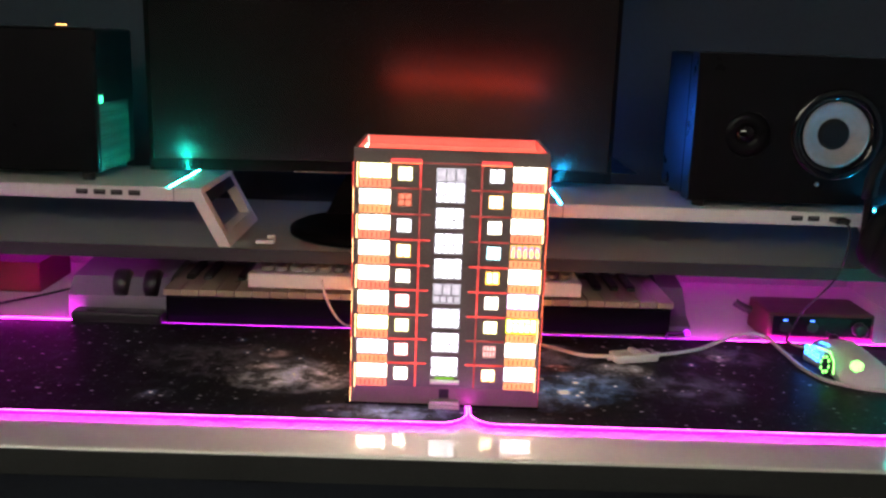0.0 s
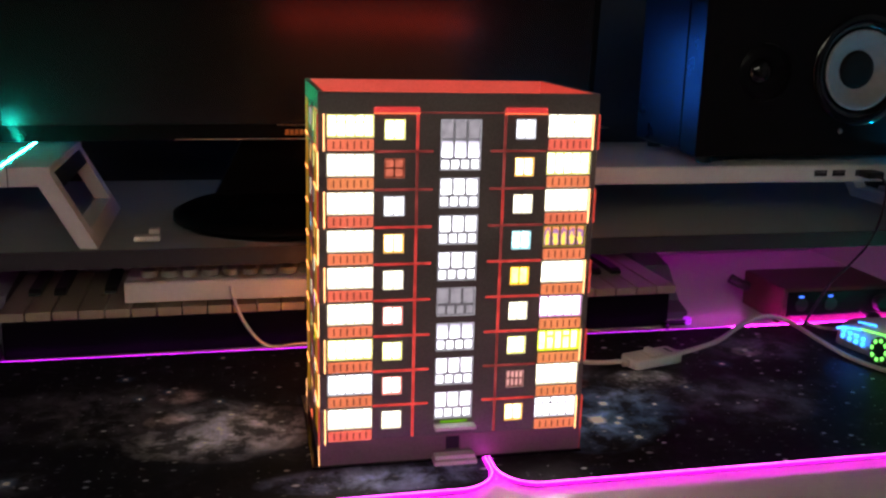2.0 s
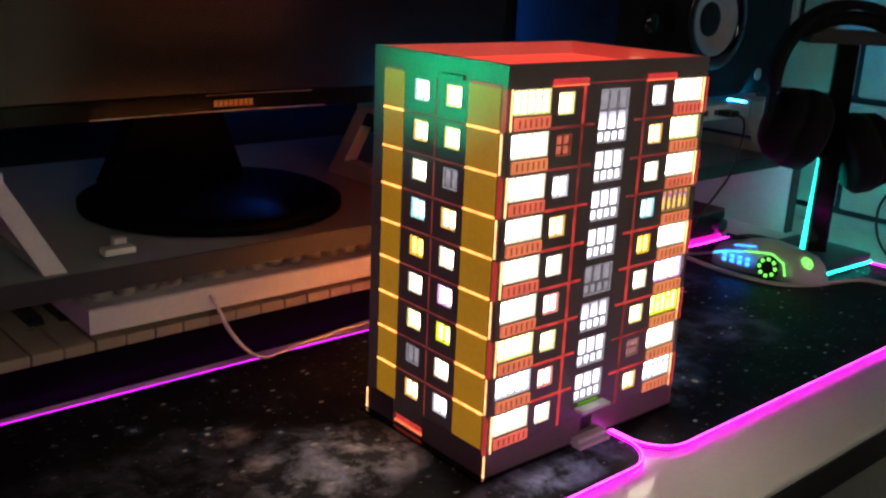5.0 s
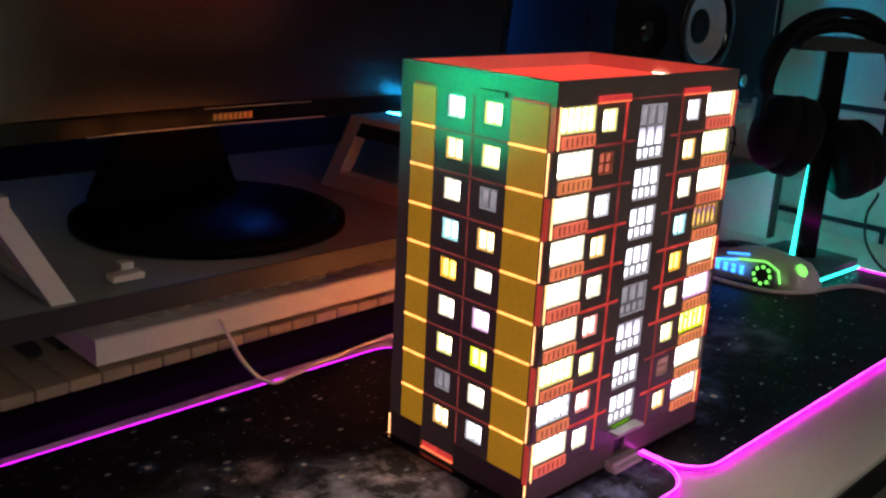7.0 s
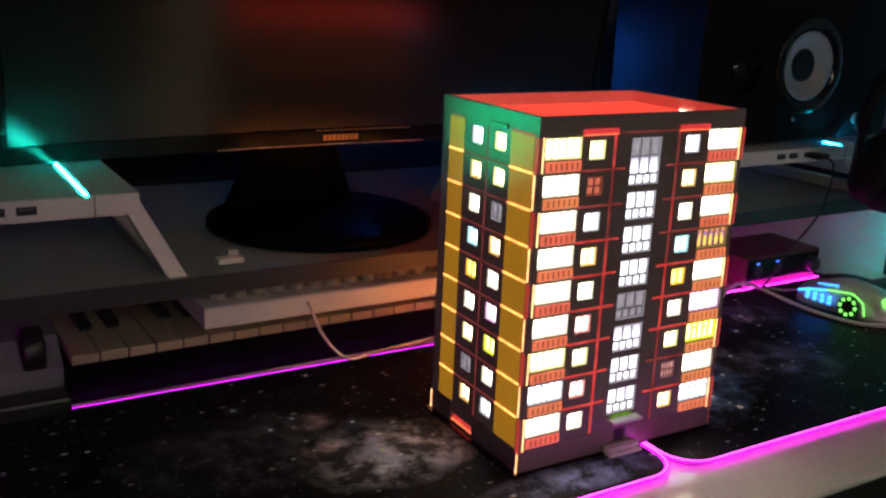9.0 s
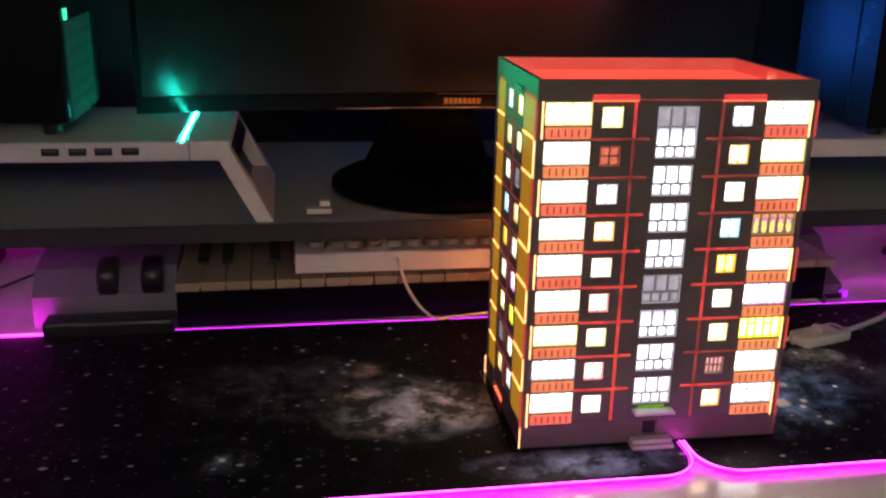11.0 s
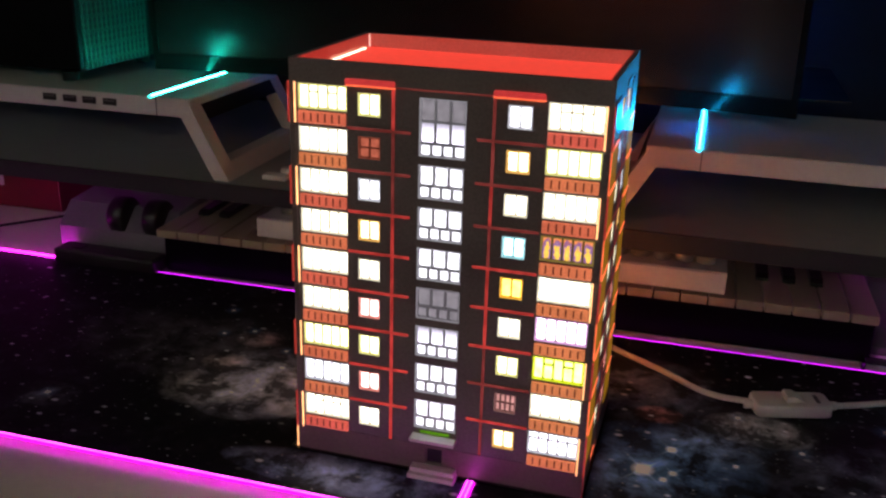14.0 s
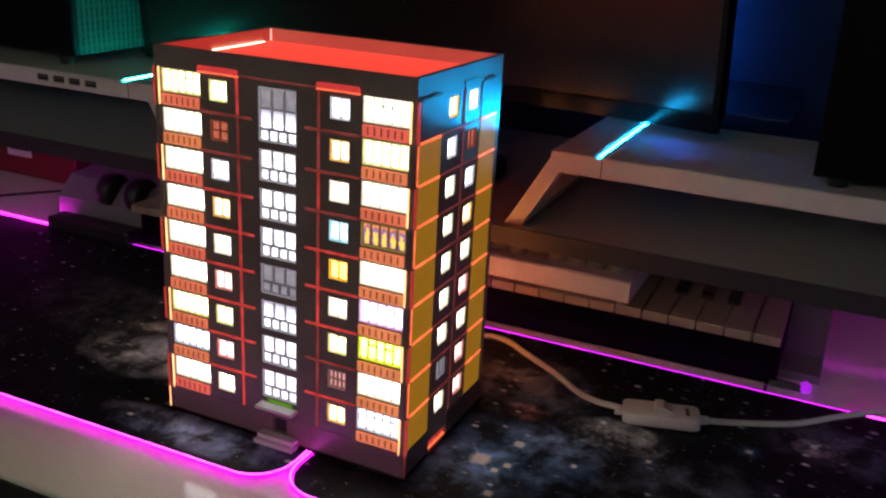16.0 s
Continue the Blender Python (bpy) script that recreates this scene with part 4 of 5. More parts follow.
def arc(x_from, x_to, z0, z1, d0, d1, steps=28):
    """A curved slab of the monitor between two heights, d0 to d1 behind its face."""
    bm = bmesh.new()
    cols = []
    for i in range(steps + 1):
        a = (x_from + (x_to - x_from) * i / steps) / MR
        row = []
        for d in (d0, d1):
            for z in (z0, z1):
                r = MR + d - 0.12 * (z - 0.2172)
                row.append(bm.verts.new((MC + r * math.sin(a), MY - MR + r * math.cos(a), z)))
        cols.append(row)
    for p, q in zip(cols, cols[1:]):
        for a, b in ((0, 1), (1, 3), (3, 2), (2, 0)):
            bm.faces.new((p[a], p[b], q[b], q[a]))
    for c in (cols[0], cols[-1]):
        bm.faces.new((c[0], c[1], c[3], c[2]))
    return bm


part("screen", arc(-MHALF + 0.006, MHALF - 0.006, 0.2172, 0.580, 0.001, 0.006, 120), M_SCREEN, monitor, "dark switched-off screen")
part("bezel", arc(-MHALF, MHALF, 0.2010, 0.2170, -0.0015, 0.008), M_BEZEL, monitor)
part("bezel", arc(-MHALF, MHALF, 0.5802, 0.590, -0.0015, 0.008), M_BEZEL, monitor)
for a, b in ((-MHALF, -MHALF + 0.0058), (MHALF - 0.0058, MHALF)):
    part("bezel", arc(a, b, 0.2172, 0.580, -0.0015, 0.008, 1), M_BEZEL, monitor)
part("rear_shell", arc(-MHALF + 0.004, MHALF - 0.004, 0.208, 0.586, 0.0085, 0.03), M_BLACK, monitor)
badge = part("badge", arc(-0.0120, 0.0285, 0.2056, 0.2059, -0.0021, -0.0016, 6), M_BADGE, monitor, "maker's badge as plain bars, tinted with orange reflection")
for k in range(8):
    part("bar", arc(-0.0115 + k * 0.0050, -0.0077 + k * 0.0050, 0.2062, 0.2115, -0.0025, -0.0017, 1), M_BADGE, badge)
# Highlights on the bezel's edges, drawn as thin pale slabs.
part("bezel_line", arc(-0.125, 0.105, 0.2010, 0.2019, -0.0030, -0.0016, 8), M_BEZELGLINT, monitor, "thin painted highlight on the bezel edge")
part("bezel_line", arc(-0.02, 0.09, 0.2163, 0.2167, -0.0024, -0.0016, 8), M_BEZELGLINT, monitor, "thin painted highlight on the bezel edge")
part("base", lathe([(0.108, 0.1140), (0.118, 0.1165), (0.118, 0.123), (0.108, 0.128), (0.05, 0.130)], 64, Matrix.Translation((-0.085, 1.355, 0))), M_DARKSTAND, monitor, "round glossy base", True)
part("neck", prism([(-0.16, 0.128), (-0.02, 0.128), (-0.045, 0.20), (-0.045, 0.36), (-0.125, 0.36), (-0.125, 0.20)], 1.415, 1.44, "y"), M_DARKSTAND, monitor)
# Unseen strip, arm and shield added to turn the wall blue.
part("light_arm", box(0.150, 1.39, 0.255, 0.156, 1.590, 0.261), M_BLACK, monitor)
part("backlight", box(0.140, 1.5905, 0.215, 0.166, 1.5965, 0.320), M_BLUE, monitor, "unseen blue light strip added behind the monitor")
part("light_shield", box(0.03, 1.392, 0.206, 0.300, 1.606, 0.208), M_BLACK, monitor, "unseen shield added to keep blue light off the shelf")

# ---- speakers ----
spk = thing("speaker", (0.52, 1.33, 0.187), "large black loudspeaker with a pale ringed cone on the riser", "speaker", "loudspeakers", shift=(-0.0116, -0.0190, -0.0035))
WOOFER, WZ, WR = 0.535, 0.2915, 0.058  # its place on the front and the radius of its opening


def baffle(x0, x1, z0, z1, y0, y1, holes):
    """A front board with round holes: each hole fills a square cell of the board."""
    bm = bmesh.new()
    xs = sorted({x0, x1, *(h[0] - h[2] * 1.05 for h in holes), *(h[0] + h[2] * 1.05 for h in holes)})
    for a, b in zip(xs, xs[1:]):
        hole = next((h for h in holes if a < h[0] < b), None)
        if hole is None:
            box(a, y0, z0, b, y1, z1, 0.0, 1, bm)
            continue
        cx, cz, r = hole
        box(a, y0, z0, b, y1, cz - r * 1.05, 0.0, 1, bm)
        box(a, y0, cz + r * 1.05, b, y1, z1, 0.0, 1, bm)
        n, rings = 48, []
        for y in (y0, y1):
            inner, outer = [], []
            for i in range(n):
                c, q = math.cos(2 * math.pi * i / n), math.sin(2 * math.pi * i / n)
                k = r * 1.05 / max(abs(c), abs(q))
                inner.append(bm.verts.new((cx + r * c, y, cz + r * q)))
                outer.append(bm.verts.new((cx + k * c, y, cz + k * q)))
            rings.append((inner, outer))
        for i in range(n):
            j = (i + 1) % n
            for inner, outer in rings:
                bm.faces.new((inner[i], inner[j], outer[j], outer[i]))
            bm.faces.new((rings[0][0][i], rings[0][0][j], rings[1][0][j], rings[1][0][i]))
    bmesh.ops.remove_doubles(bm, verts=bm.verts, dist=1e-5)
    return bm


part("cabinet", box(0.348, 1.2862, 0.1985, 0.700, 1.405, 0.392, 0.004), M_SPEAKER, spk)
part("front_board", baffle(0.348, 0.700, 0.1985, 0.392, 1.250, 1.2860, [(0.420, 0.288, 0.030), (WOOFER, WZ, WR)]), M_SPEAKER, spk, "satin black front board")
part("knob", lathe([(0.0075, 0), (0.008, 0.001), (0.0055, 0.002), (0.004, 0.0005)], 20, Matrix.Translation((0.637, 1.2497, 0.223)) @ pose(0, 0, 0, 90, 0, 0)), M_METAL, spk, "small ringed knob", True)
part("screw", lathe([(0.0025, 0), (0.003, 0.0006), (0.001, 0.0010)], 12, Matrix.Translation((0.516, 1.2497, 0.2255)) @ pose(0, 0, 0, 90, 0, 0)), M_METAL, spk, "small screw", True)
for x in (0.366, 0.68):
    for y in (1.265, 1.39):
        part("rubber_foot", lathe([(0.008, 0.1902), (0.009, 0.1998)], 14, Matrix.Translation((x, y, 0))), M_BLACK, spk)
face = Matrix.Translation((WOOFER, 1.2500, WZ)) @ pose(0, 0, 0, 90, 0, 0)
w = part("woofer", lathe([(0.0435, -0.012), (0.0440, -0.004), (0.0500, 0.0014), (0.0590, 0.0016), (0.0600, 0.0003), (0.0575, -0.004), (0.0570, -0.030)], 56, face), M_GLOSSBLACK, spk, "glossy woofer rim", True)
part("cone", lathe([(0.0205, -0.0112), (0.0270, -0.0085), (0.0350, -0.0045), (0.0405, -0.0015), (0.0434, -0.0015), (0.0434, -0.0030), (0.0205, -0.0118)], 56, face), M_CONE, w, "pale ring-shaped cone", True)
part("dust_cap", lathe([(0.0210, -0.0119), (0.0205, -0.0100), (0.0160, -0.0090), (0.0080, -0.0095), (0.0010, -0.0100)], 36, face), M_PAD, w, "", True)
tw = part("tweeter", lathe([(0.0145, -0.010), (0.0295, -0.0015), (0.0295, -0.012)], 40, Matrix.Translation((0.420, 1.2500, 0.288)) @ pose(0, 0, 0, 90, 0, 0)), M_SPEAKER, spk, "", True)
part("dome", lathe([(0.0145, -0.0110), (0.0130, -0.0075), (0.0080, -0.0045), (0.0010, -0.0035)], 28, Matrix.Translation((0.420, 1.2500, 0.288)) @ pose(0, 0, 0, 90, 0, 0)), M_GLOSSBLACK, tw, "", True)

spl = thing("speaker", (-0.55, 1.32, 0.190), "large black loudspeaker with a green-lit perforated side on the riser", "speaker", "loudspeakers", shift=(-0.005, 0, 0.0015))
part("cabinet", box(-0.70, 1.254, 0.1995, -0.4375, 1.405, 0.390, 0.004), M_SPEAKER, spl)
for x in (-0.68, -0.455):
    for y in (1.26, 1.39):
        part("rubber_foot", lathe([(0.008, 0.1902), (0.009, 0.1998)], 14, Matrix.Translation((x, y, 0))), M_BLACK, spl)
# side grille: strips of a honeycomb, two crossing sets of slanted bars and a rim
bm = bmesh.new()
G0, G1, H0, H1 = 1.260, 1.377, 0.2015, 0.2925
for s in (-1, 1):
    for k in range(-14, 36):
        pts = []
        for j in range(0, 13):
            pts.append((G0 + k * 0.0078 + s * 0.0039 * (j % 2) + (0.0 if s > 0 else 0.0039), H0 + j * (H1 - H0) / 12))
        for (ya, za), (yb, zb) in zip(pts, pts[1:]):
            if min(ya, yb) < G0 or max(ya, yb) > G1:
                continue
            q = [bm.verts.new((-0.4363 + 0.0002 * s, y, z)) for y, z in ((ya - 0.0008, za), (ya + 0.0008, za), (yb + 0.0008, zb), (yb - 0.0008, zb))]
            f = bm.faces.new(q)
ex = bmesh.ops.extrude_face_region(bm, geom=list(bm.faces))
bmesh.ops.translate(bm, verts=[g for g in ex["geom"] if isinstance(g, bmesh.types.BMVert)], vec=(0.0008, 0, 0))
gr = part("side_grille", bm, M_MESH, spl, "green-lit perforated side grille")
part("backing", box(-0.4373, G0, H0, -0.4368, G1, H1), M_BLACK, gr, "dark grille backing")
part("indicator", box(-0.4365, 1.2580, 0.2930, -0.4355, 1.270, 0.3030), M_GREENDOT, spl, "green indicator window")
part("power_light", box(-0.485, 1.2525, 0.393, -0.472, 1.2535, 0.3945), M_SEAMHOT, spl, "small amber light")

# ---- things on the right of the desk ----
amp = thing("audio_interface", (0.55, 1.295, -0.004), "dark reddish audio box with a black front panel and knob", "audio interface", shift=(-0.020, -0.018, 0))
part("case", box(0.486, 1.2595, -0.0035, 0.632, 1.346, 0.0400, 0.003), M_DARKRED, amp)
fp = part("front_panel", box(0.491, 1.2570, 0.0075, 0.627, 1.2590, 0.0362, 0.0008), M_SPEAKER, amp, "black front panel")
part("knob", lathe([(0.009, 0), (0.010, 0.002), (0.0095, 0.011), (0.006, 0.012)], 24, Matrix.Translation((0.609, 1.2568, 0.021)) @ pose(0, 0, 0, 90, 0, 0)), M_BLACK, fp, "", True)
for x in (0.505, 0.542):
    part("indicator", box(x, 1.2563, 0.0295, x + 0.006, 1.2568, 0.0315), M_BLUEDOT, fp, "blue indicator")
    part("socket", lathe([(0.006, 0), (0.008, 0.0005), (0.008, 0.001)], 20, Matrix.Translation((x + 0.004, 1.2568, 0.021)) @ pose(0, 0, 0, 90, 0, 0)), M_BLACK, fp)
part("plug", tube(smooth_path([(0.4855, 1.333, 0.022), (0.474, 1.334, 0.026), (0.463, 1.338, 0.032)], 5), 0.006, 10), M_BLACK, amp, "black plug", True)

redbox = thing("red_carton", (-0.68, 1.42, -0.004), "red cardboard box with a pale label under the shelf", "box")
part("carton", box(-0.83, 1.378, -0.0038, -0.584, 1.50, 0.043, 0.0015), M_RED, redbox)
part("label", box(-0.708, 1.3770, 0.024, -0.664, 1.3777, 0.038), M_LABEL, redbox, "pale paper label")
bar = part("print_bar", box(-0.703, 1.3763, 0.033, -0.670, 1.3769, 0.035), M_EDGE, redbox)

usb = thing("black_cable", (0.53, 1.20, 0.178), "thin black cable hanging from the riser's front socket", "cable")
part("plug", box(0.522, 1.196, 0.1745, 0.541, 1.2155, 0.182, 0.002), M_BLACK, usb, "black plug")
part("lead", tube(smooth_path([(0.5315, 1.196, 0.178), (0.536, 1.187, 0.172), (0.537, 1.186, 0.150), (0.531, 1.190, 0.110), (0.513, 1.198, 0.078), (0.497, 1.205, 0.055), (0.488, 1.214, 0.025), (0.486, 1.224, 0.004), (0.495, 1.228, 0.002)]), 0.0014), M_BLACK, usb, "", True)

dark_lead = thing("dark_cable", (-0.62, 1.30, -0.004), "thin dark cable lying on the desk by the piano", "cable")
part("lead", tube(smooth_path([(-0.72, 1.19, -0.002), (-0.66, 1.24, -0.002), (-0.622, 1.30, -0.002), (-0.57, 1.365, -0.002), (-0.53, 1.43, -0.002)]), 0.0017), M_BLACK, dark_lead, "", True)

lamp_cable = thing("lamp_cable", (0.26, 1.13, 0), "white mains cable with a rocker switch lying on the mat", "cable")
run1 = smooth_path([(0.060, 1.112, 0.010), (0.066, 1.16, 0.004), (0.078, 1.206, 0.0030), (0.100, 1.213, 0.0026), (0.127, 1.196, 0.0026), (0.164, 1.171, 0.0026), (0.191, 1.149, 0.0026), (0.209, 1.139, 0.004), (0.222, 1.1355, 0.0055), (0.236, 1.1345, 0.006)])
run2 = smooth_path([(0.288, 1.149, 0.006), (0.300, 1.154, 0.004), (0.338, 1.174, 0.0026), (0.362, 1.188, 0.003), (0.392, 1.208, 0.008), (0.418, 1.220, 0.013), (0.440, 1.222, 0.015), (0.456, 1.208, 0.012), (0.466, 1.170, 0.005), (0.470, 1.120, 0.0026), (0.484, 1.078, 0.0026), (0.515, 1.056, 0.0026), (0.550, 1.046, 0.0026), (0.584, 1.032, 0.0026), (0.593, 0.992, 0.0026), (0.598, 0.945, 0.0026), (0.62, 0.905, 0.001), (0.70, 0.870, -0.001)])
part("cable", tube(run1, 0.0026), M_CABLE, lamp_cable, "", True)
part("cable", tube(run2, 0.0026), M_CABLE, lamp_cable, "", True)
SW = Matrix.Translation((0.2620, 1.1400, 0)) @ pose(0, 0, 0, 0, 0, 16)


def pillow(x, y, r, z0, z1, edge):
    """A low rounded slab with softened upper and lower edges."""
    bm, rings = bmesh.new(), []
    for z, inset in ((z0, edge), (z0 + edge, 0.0), (z1 - edge, 0.0), (z1 - edge * 0.3, edge * 0.3), (z1, edge)):
        rings.append([bm.verts.new((a, b, z)) for a, b in rounded(-x + inset, -y + inset, x - inset, y - inset, r, 5)])
    for a, b in zip(rings, rings[1:]):
        for k in range(len(a)):
            q = (k + 1) % len(a)
            bm.faces.new((a[k], a[q], b[q], b[k]))
    bm.faces.new(rings[0])
    bm.faces.new(rings[-1])
    return bm


body = part("switch_body", turned(pillow(0.0300, 0.0130, 0.005, 0.0004, 0.0108, 0.0014), SW), M_WHITE, lamp_cable, "white switch housing", True)
part("recess", turned(box(-0.0110, -0.0075, 0.0109, 0.0110, 0.0075, 0.0112, 0.0), SW), M_CABLE, body, "shallow recess")
part("rocker", turned(prism([(-0.0055, 0.0113), (0.0085, 0.0113), (0.0085, 0.0117), (0.0012, 0.0158), (-0.0045, 0.0158), (-0.0055, 0.0150)], -0.0068, 0.0068, "y"), SW), M_WHITE, body, "tilted white rocker")
part("mark", turned(box(0.0185, -0.0060, 0.0109, 0.0215, 0.0060, 0.0114), SW), M_GREY, body, "dark raised mark")
part("collar", turned(tube([Vector((-0.036, 0, 0.0055)), Vector((-0.029, 0, 0.0055))], 0.0036, 10), SW), M_CABLE, body, "", True)
part("collar", turned(tube([Vector((0.029, 0, 0.0055)), Vector((0.036, 0, 0.0055))], 0.0036, 10), SW), M_CABLE, body, "", True)

clip = thing("light_lead_end", (0.356, 1.262, -0.004), "dark plastic lead end with a purple glowing tip on the desk", "cable end")
part("holder", prism([(0.328, 1.246), (0.331, 1.246), (0.331, 1.258), (0.358, 1.2585), (0.358, 1.2615), (0.328, 1.261)], -0.0038, 0.0025), M_GLOSSBLACK, clip, "thin glossy dark holder")
part("tip", lathe([(0.0030, 0), (0.0052, 0.002), (0.0052, 0.006), (0.0030, 0.0085), (0.001, 0.009)], 16, Matrix.Translation((0.361, 1.262, -0.0036))), M_PURPLETIP, clip, "purple glowing tip", True)

peg = thing("small_white_clip", (-0.218, 1.24, 0.117), "small white plastic clip on the shelf edge", "clip")
part("bar", box(-0.232, 1.226, 0.1173, -0.208, 1.238, 0.1225, 0.001), M_WHITE, peg)
part("lug", box(-0.219, 1.240, 0.1173, -0.209, 1.249, 0.1265, 0.001), M_WHITE, peg)

# mouse: a lofted shell, its nose towards the wall
mouse = thing("gaming_mouse", (0.533, 1.128, 0), "white gaming mouse with green and blue lights on the mat", "mouse", turn=4, shift=(-0.009, -0.011, 0))
bm, rings = bmesh.new(), []
for i in range(15):
    t = i / 14
    y = -0.066 + 0.132 * t
    half = 0.034 * (1 - 0.22 * math.sin(math.pi * min(1, t * 1.15)) ** 2) * (1 - 0.72 * max(0, 0.12 - t) / 0.12) * (1 - 0.35 * max(0, t - 0.9) / 0.1)
    h = 0.039 * (0.35 + 0.65 * math.sin(math.pi * (0.14 + 0.66 * t)) ** 1.0) * (1 - 0.55 * max(0, 0.10 - t) / 0.10)
    h *= 1 - 0.25 * max(0, t - 0.55) / 0.45
    rings.append([bm.verts.new((half * math.cos(a) * (1 - 0.12 * math.sin(a) ** 2), y, 0.001 + h * max(0, math.sin(a)) ** 0.65)) for a in [math.pi * k / 16 for k in range(17)]])
for a, b in zip(rings, rings[1:]):
    for k in range(16):
        bm.faces.new((a[k], a[k + 1], b[k + 1], b[k]))
    bm.faces.new((a[16], a[0], b[0], b[16]))
bm.faces.new(rings[0])
bm.faces.new(rings[-1])
part("shell", bm, M_WHITE, mouse, "", True, True)
side = pose(-0.0335, -0.012, 0.015, 0, -82, 0)
part("side_ring", lathe([(0.0135, -0.002), (0.0135, 0.0016), (0.0085, 0.0018)], 24, side), M_BLACK, mouse, "black side ring", True, True)
for k in range(8):
    a = 2 * math.pi * k / 8
    b = box(-0.0019, -0.0021, 0.0019, 0.0019, 0.0021, 0.0027, 0.0006)
    bmesh.ops.transform(b, matrix=side @ pose(0.0098 * math.cos(a), 0.0098 * math.sin(a), 0, 0, 0, math.degrees(a)), verts=b.verts)
    part("ring_light", b, M_MGREEN, mouse, "green ring light", False, True)
chev = tube([Vector(p) for p in ((-0.0325, 0.020, 0.027), (-0.0318, -0.014, 0.0315), (-0.034, -0.030, 0.024), (-0.0352, -0.034, 0.010))], 0.0012, 6)
part("light_line", chev, M_MGREEN, mouse, "green light line", False, True)
part("light_line", tube([Vector(p) for p in ((-0.0325, 0.020, 0.026), (-0.031, 0.045, 0.021), (-0.026, 0.062, 0.014))], 0.0014, 6), M_MBLUE, mouse, "blue light line", False, True)
for dx, dz in ((0.010, 0.006), (0.018, 0.0075)):
    part("light_line", tube([Vector((-0.031 + dx, 0.012, 0.0265 + dz)), Vector((-0.029 + dx, 0.040, 0.0215 + dz))], 0.0008, 6), M_MBLUE, mouse, "blue light line", False, True)
for r in range(2):
    for k in range(4):
        part("side_light", box(-0.0345, 0.012 + k * 0.010, 0.010 + r * 0.006, -0.0318, 0.016 + k * 0.010, 0.014 + r * 0.006), M_MBLUE, mouse, "blue side light", False, True)
part("emblem", lathe([(0.009, -0.0010), (0.0075, 0.0008), (0.002, 0.0014)], 6, pose(-0.015, -0.0500, 0.0266, 46, -16, 0)), M_MGREEN, mouse, "green glowing emblem", True, True)
part("wheel", lathe([(0.008, -0.004), (0.0095, -0.002), (0.0095, 0.002), (0.008, 0.004)], 20, pose(0, 0.040, 0.0275, 0, 90, 0)), M_BLACK, mouse, "", True, True)
part("button_gap", box(-0.0006, 0.018, 0.030, 0.0006, 0.062, 0.0345), M_BLACK, mouse, "", False, True)
part("cord", tube(smooth_path([(0, 0.064, 0.008), (-0.004, 0.082, 0.004), (-0.02, 0.094, 0.003), (-0.028, 0.12, 0.004)], 6), 0.0016), M_CABLE, mouse, "", True, True)

# headphones on their stand
stand = thing("headphone_stand", (0.601, 1.111, 0), "black headphone stand with a glowing teal strip and lit base", "stand", turn=-3)
POLE, CRADLE = pose(0.005, -0.003, 0, 0, 0, -55), pose(0.005, -0.003, 0, 0, 0, -37)
part("base", prism(rounded(-0.056, -0.050, 0.056, 0.050, 0.006, 4), 0.0085, 0.0165), M_BLACK, stand, "", False, True)
part("foot_plate", prism(rounded(-0.052, -0.046, 0.052, 0.046, 0.006, 4), 0.0004, 0.0084), M_BLACK, stand, "", False, True)
pole = part("pole", turned(box(-0.0125, -0.010, 0.0166, 0.0125, 0.010, 0.2695, 0.002), POLE), M_GLOSSBLACK, stand, "", False, True)
part("light_strip", turned(prism([(-0.0185, 0.0168), (-0.0130, 0.0168), (-0.0130, 0.133), (-0.0136, 0.133)], -0.0125, -0.0085, "y"), POLE), M_HPLED, pole, "glowing teal strip", False, True)
# Unseen strip added for the teal on the wall; the fin shapes it.
part("light_strip", turned(box(-0.004, 0.0102, 0.018, 0.008, 0.0120, 0.110), POLE), M_HPLEDREAR, pole, "unseen teal strip added to light the wall", False, True)
part("strip_fin", turned(box(-0.0065, 0.0102, 0.018, -0.0053, 0.0260, 0.112), POLE), M_BLACK, pole, "unseen black fin added to stop the strip's light", False, True)
part("base_light", tube([Vector((-0.0555, -0.0503, 0.0065)), Vector((0.0555, -0.0503, 0.0065))], 0.0017, 6), M_HPLED, stand, "glowing teal base edge", False, True)
# Hidden base edges, added to light the wall.
part("base_light", tube([Vector((0.0563, -0.0490, 0.0065)), Vector((0.0563, 0.0390, 0.0065))], 0.0017, 6), M_HPLED, stand, "unseen teal base edge added beside the wall", False, True)
part("base_light", tube([Vector((0.0565, 0.040, 0.0065)), Vector((0.0, 0.0505, 0.0065)), Vector((-0.05, 0.0505, 0.0065))], 0.0022, 6), M_HPLED, stand, "unseen teal base edge added towards the wall", False, True)
part("cradle", turned(prism([(-0.052, 0.2697), (0.052, 0.2697), (0.049, 0.279), (0.024, 0.2855), (-0.024, 0.2855), (-0.049, 0.279)], -0.016, 0.016, "y"), CRADLE), M_BLACK, stand, "", False, True)

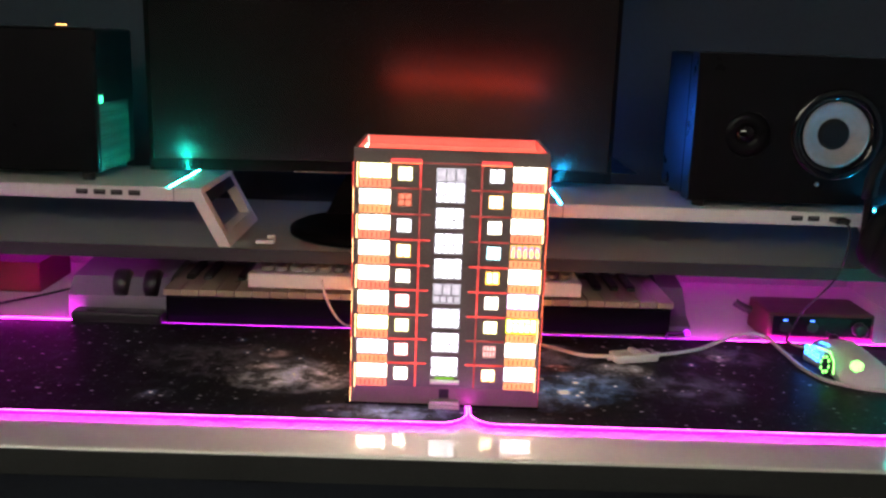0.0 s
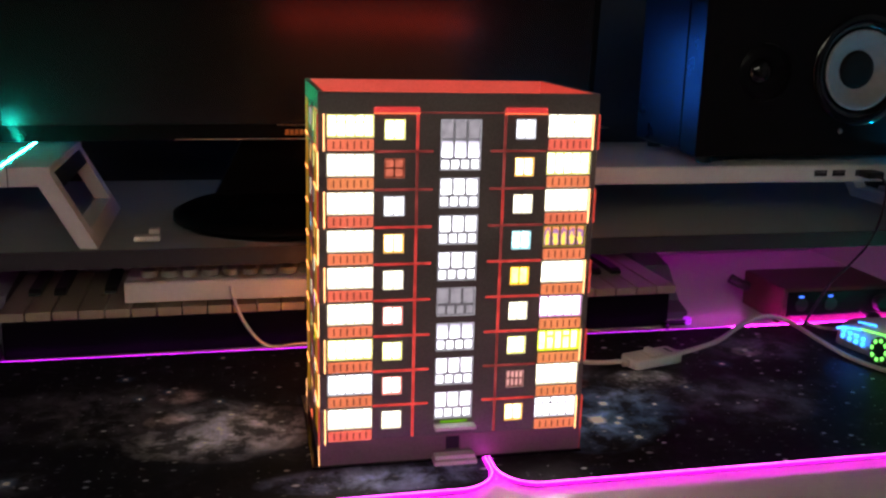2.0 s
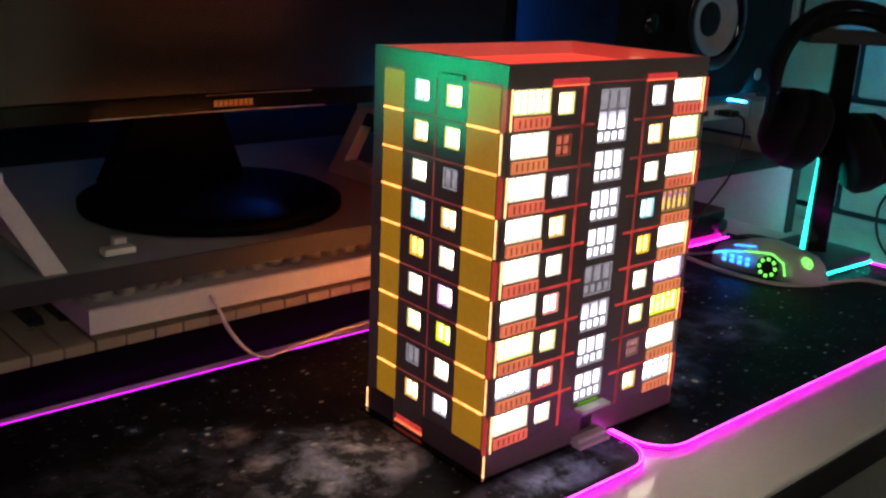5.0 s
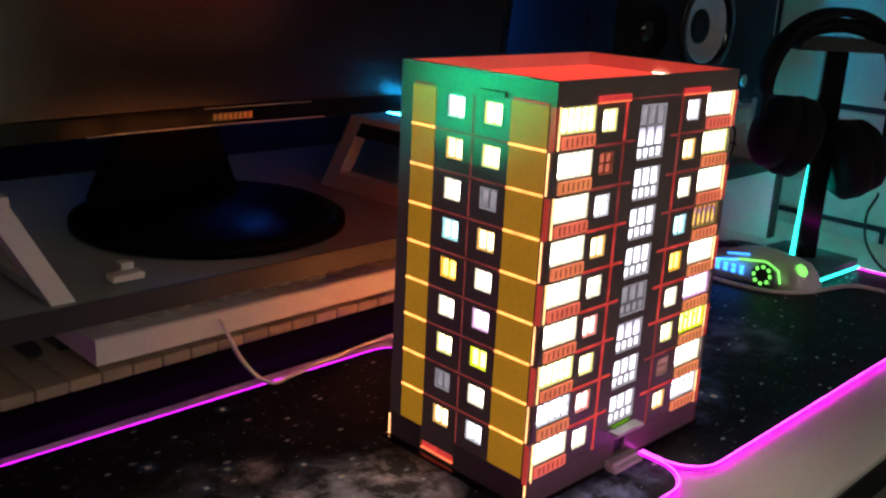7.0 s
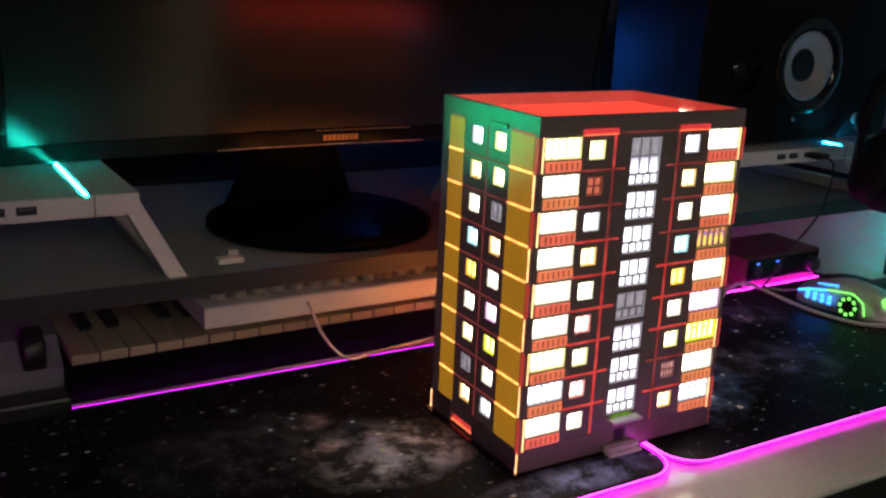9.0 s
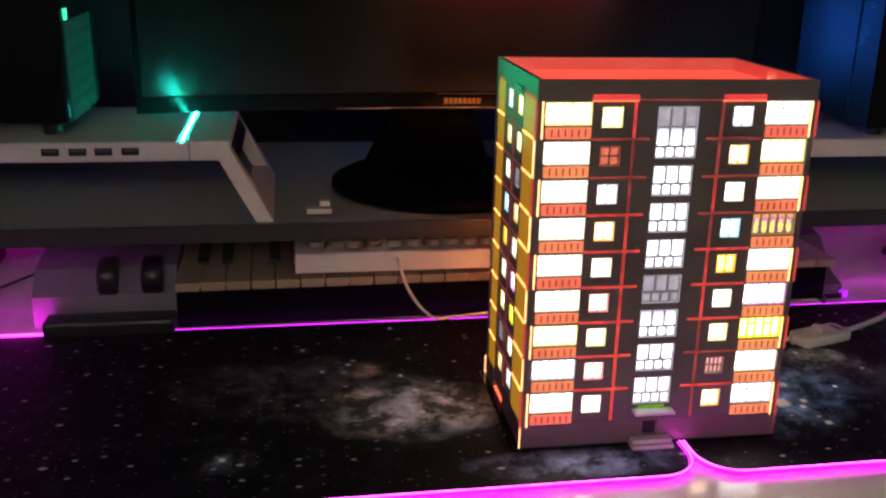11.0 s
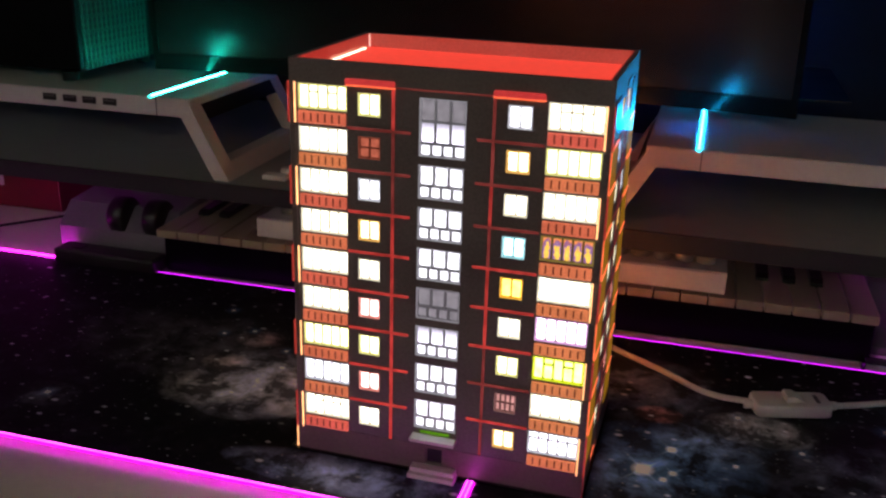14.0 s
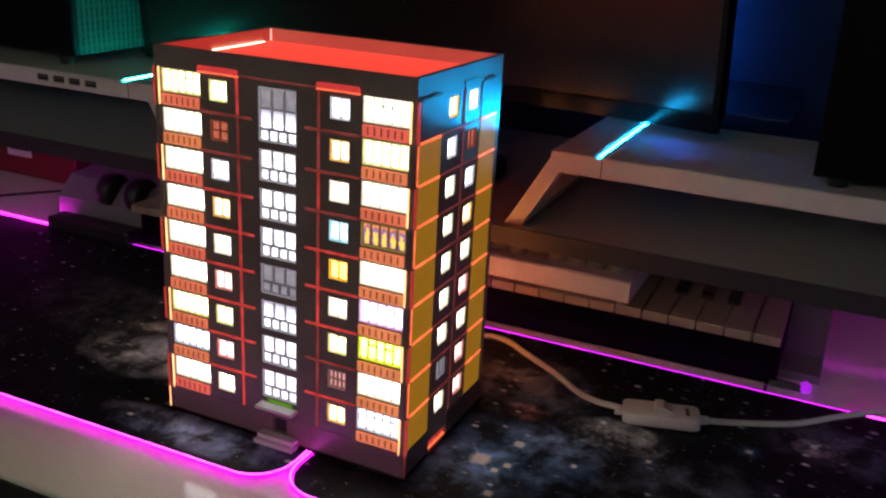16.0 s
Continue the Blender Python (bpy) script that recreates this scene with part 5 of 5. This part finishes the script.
phones = thing("headphones", (0.606, 1.108, 0.2855), "black over-ear headphones hanging on the lighted stand", "headphones", turn=-40)
band = [(0.079 * math.cos(radians(a)), 0, -0.062 + 0.086 * math.sin(radians(a)) * 1.02) for a in range(-8, 189, 8)]
bm = bmesh.new()
rows = []
for x, y, z in band:
    d = Vector((x, 0, z + 0.062)).normalized()
    rows.append([bm.verts.new(Vector((x, 0, z)) + d * o + Vector((0, s, 0))) for o, s in ((-0.002, -0.017), (0.008, -0.015), (0.008, 0.015), (-0.002, 0.017))])
for a, b in zip(rows, rows[1:]):
    for k in range(4):
        j = (k + 1) % 4
        bm.faces.new((a[k], a[j], b[j], b[k]))
bm.faces.new(rows[0])
bm.faces.new(rows[-1])
part("headband", bm, M_PAD, phones, "", True, True)
part("head_pad", tube(smooth_path([(-0.055, 0, -0.001 - 0.003), (-0.03, 0, 0.009), (0, 0, 0.0135), (0.03, 0, 0.009), (0.055, 0, -0.004)], 6), 0.0085, 10), M_PAD, phones, "black padded band", True, True)
for s in (-1, 1):
    part("yoke", box(s * 0.081 - 0.004, -0.010, -0.125, s * 0.081 + 0.004, 0.010, -0.055, 0.003), M_PAD, phones, "metal slider", False, True)
    cup = pose(0.0455 * s - 0.0045, 0, -0.129 - 0.013 * s, 0, s * 74, 0)
    part("ear_cup", lathe([(0.012, 0.031), (0.034, 0.027), (0.043, 0.018), (0.046, 0.004)], 36, cup), M_PAD, phones, "", True, True)
    part("ear_pad", lathe([(0.046, 0.0038), (0.049, -0.006), (0.048, -0.022), (0.040, -0.029), (0.024, -0.025)], 36, cup), M_PAD, phones, "black padded ear cushion", True, True)
part("lead", tube(smooth_path([(0.078, -0.005, -0.185), (0.074, -0.012, -0.188), (0.060, -0.02, -0.21), (0.062, -0.03, -0.245), (0.085, -0.045, -0.2735), (0.12, -0.06, -0.2745)], 6), 0.0016), M_BLACK, phones, "thin black lead", True, True)

# ---- bricks of the side wall ----
ROW, LONG = 0.0825, 0.204
brick = finish(box(0, 0.0045, 0.0045, 0.008, LONG - 0.0045, ROW - 0.0045, 0.0025, 1), "brick", M_BRICK)
for r in range(-1, 10):
    for c in range(8):
        k = new("brick", brick)
        k.parent = wall_right
        k.location = (0.8525, -0.006 + c * LONG + (0.102 if r % 2 else 0.0), 0.0135 + r * ROW)
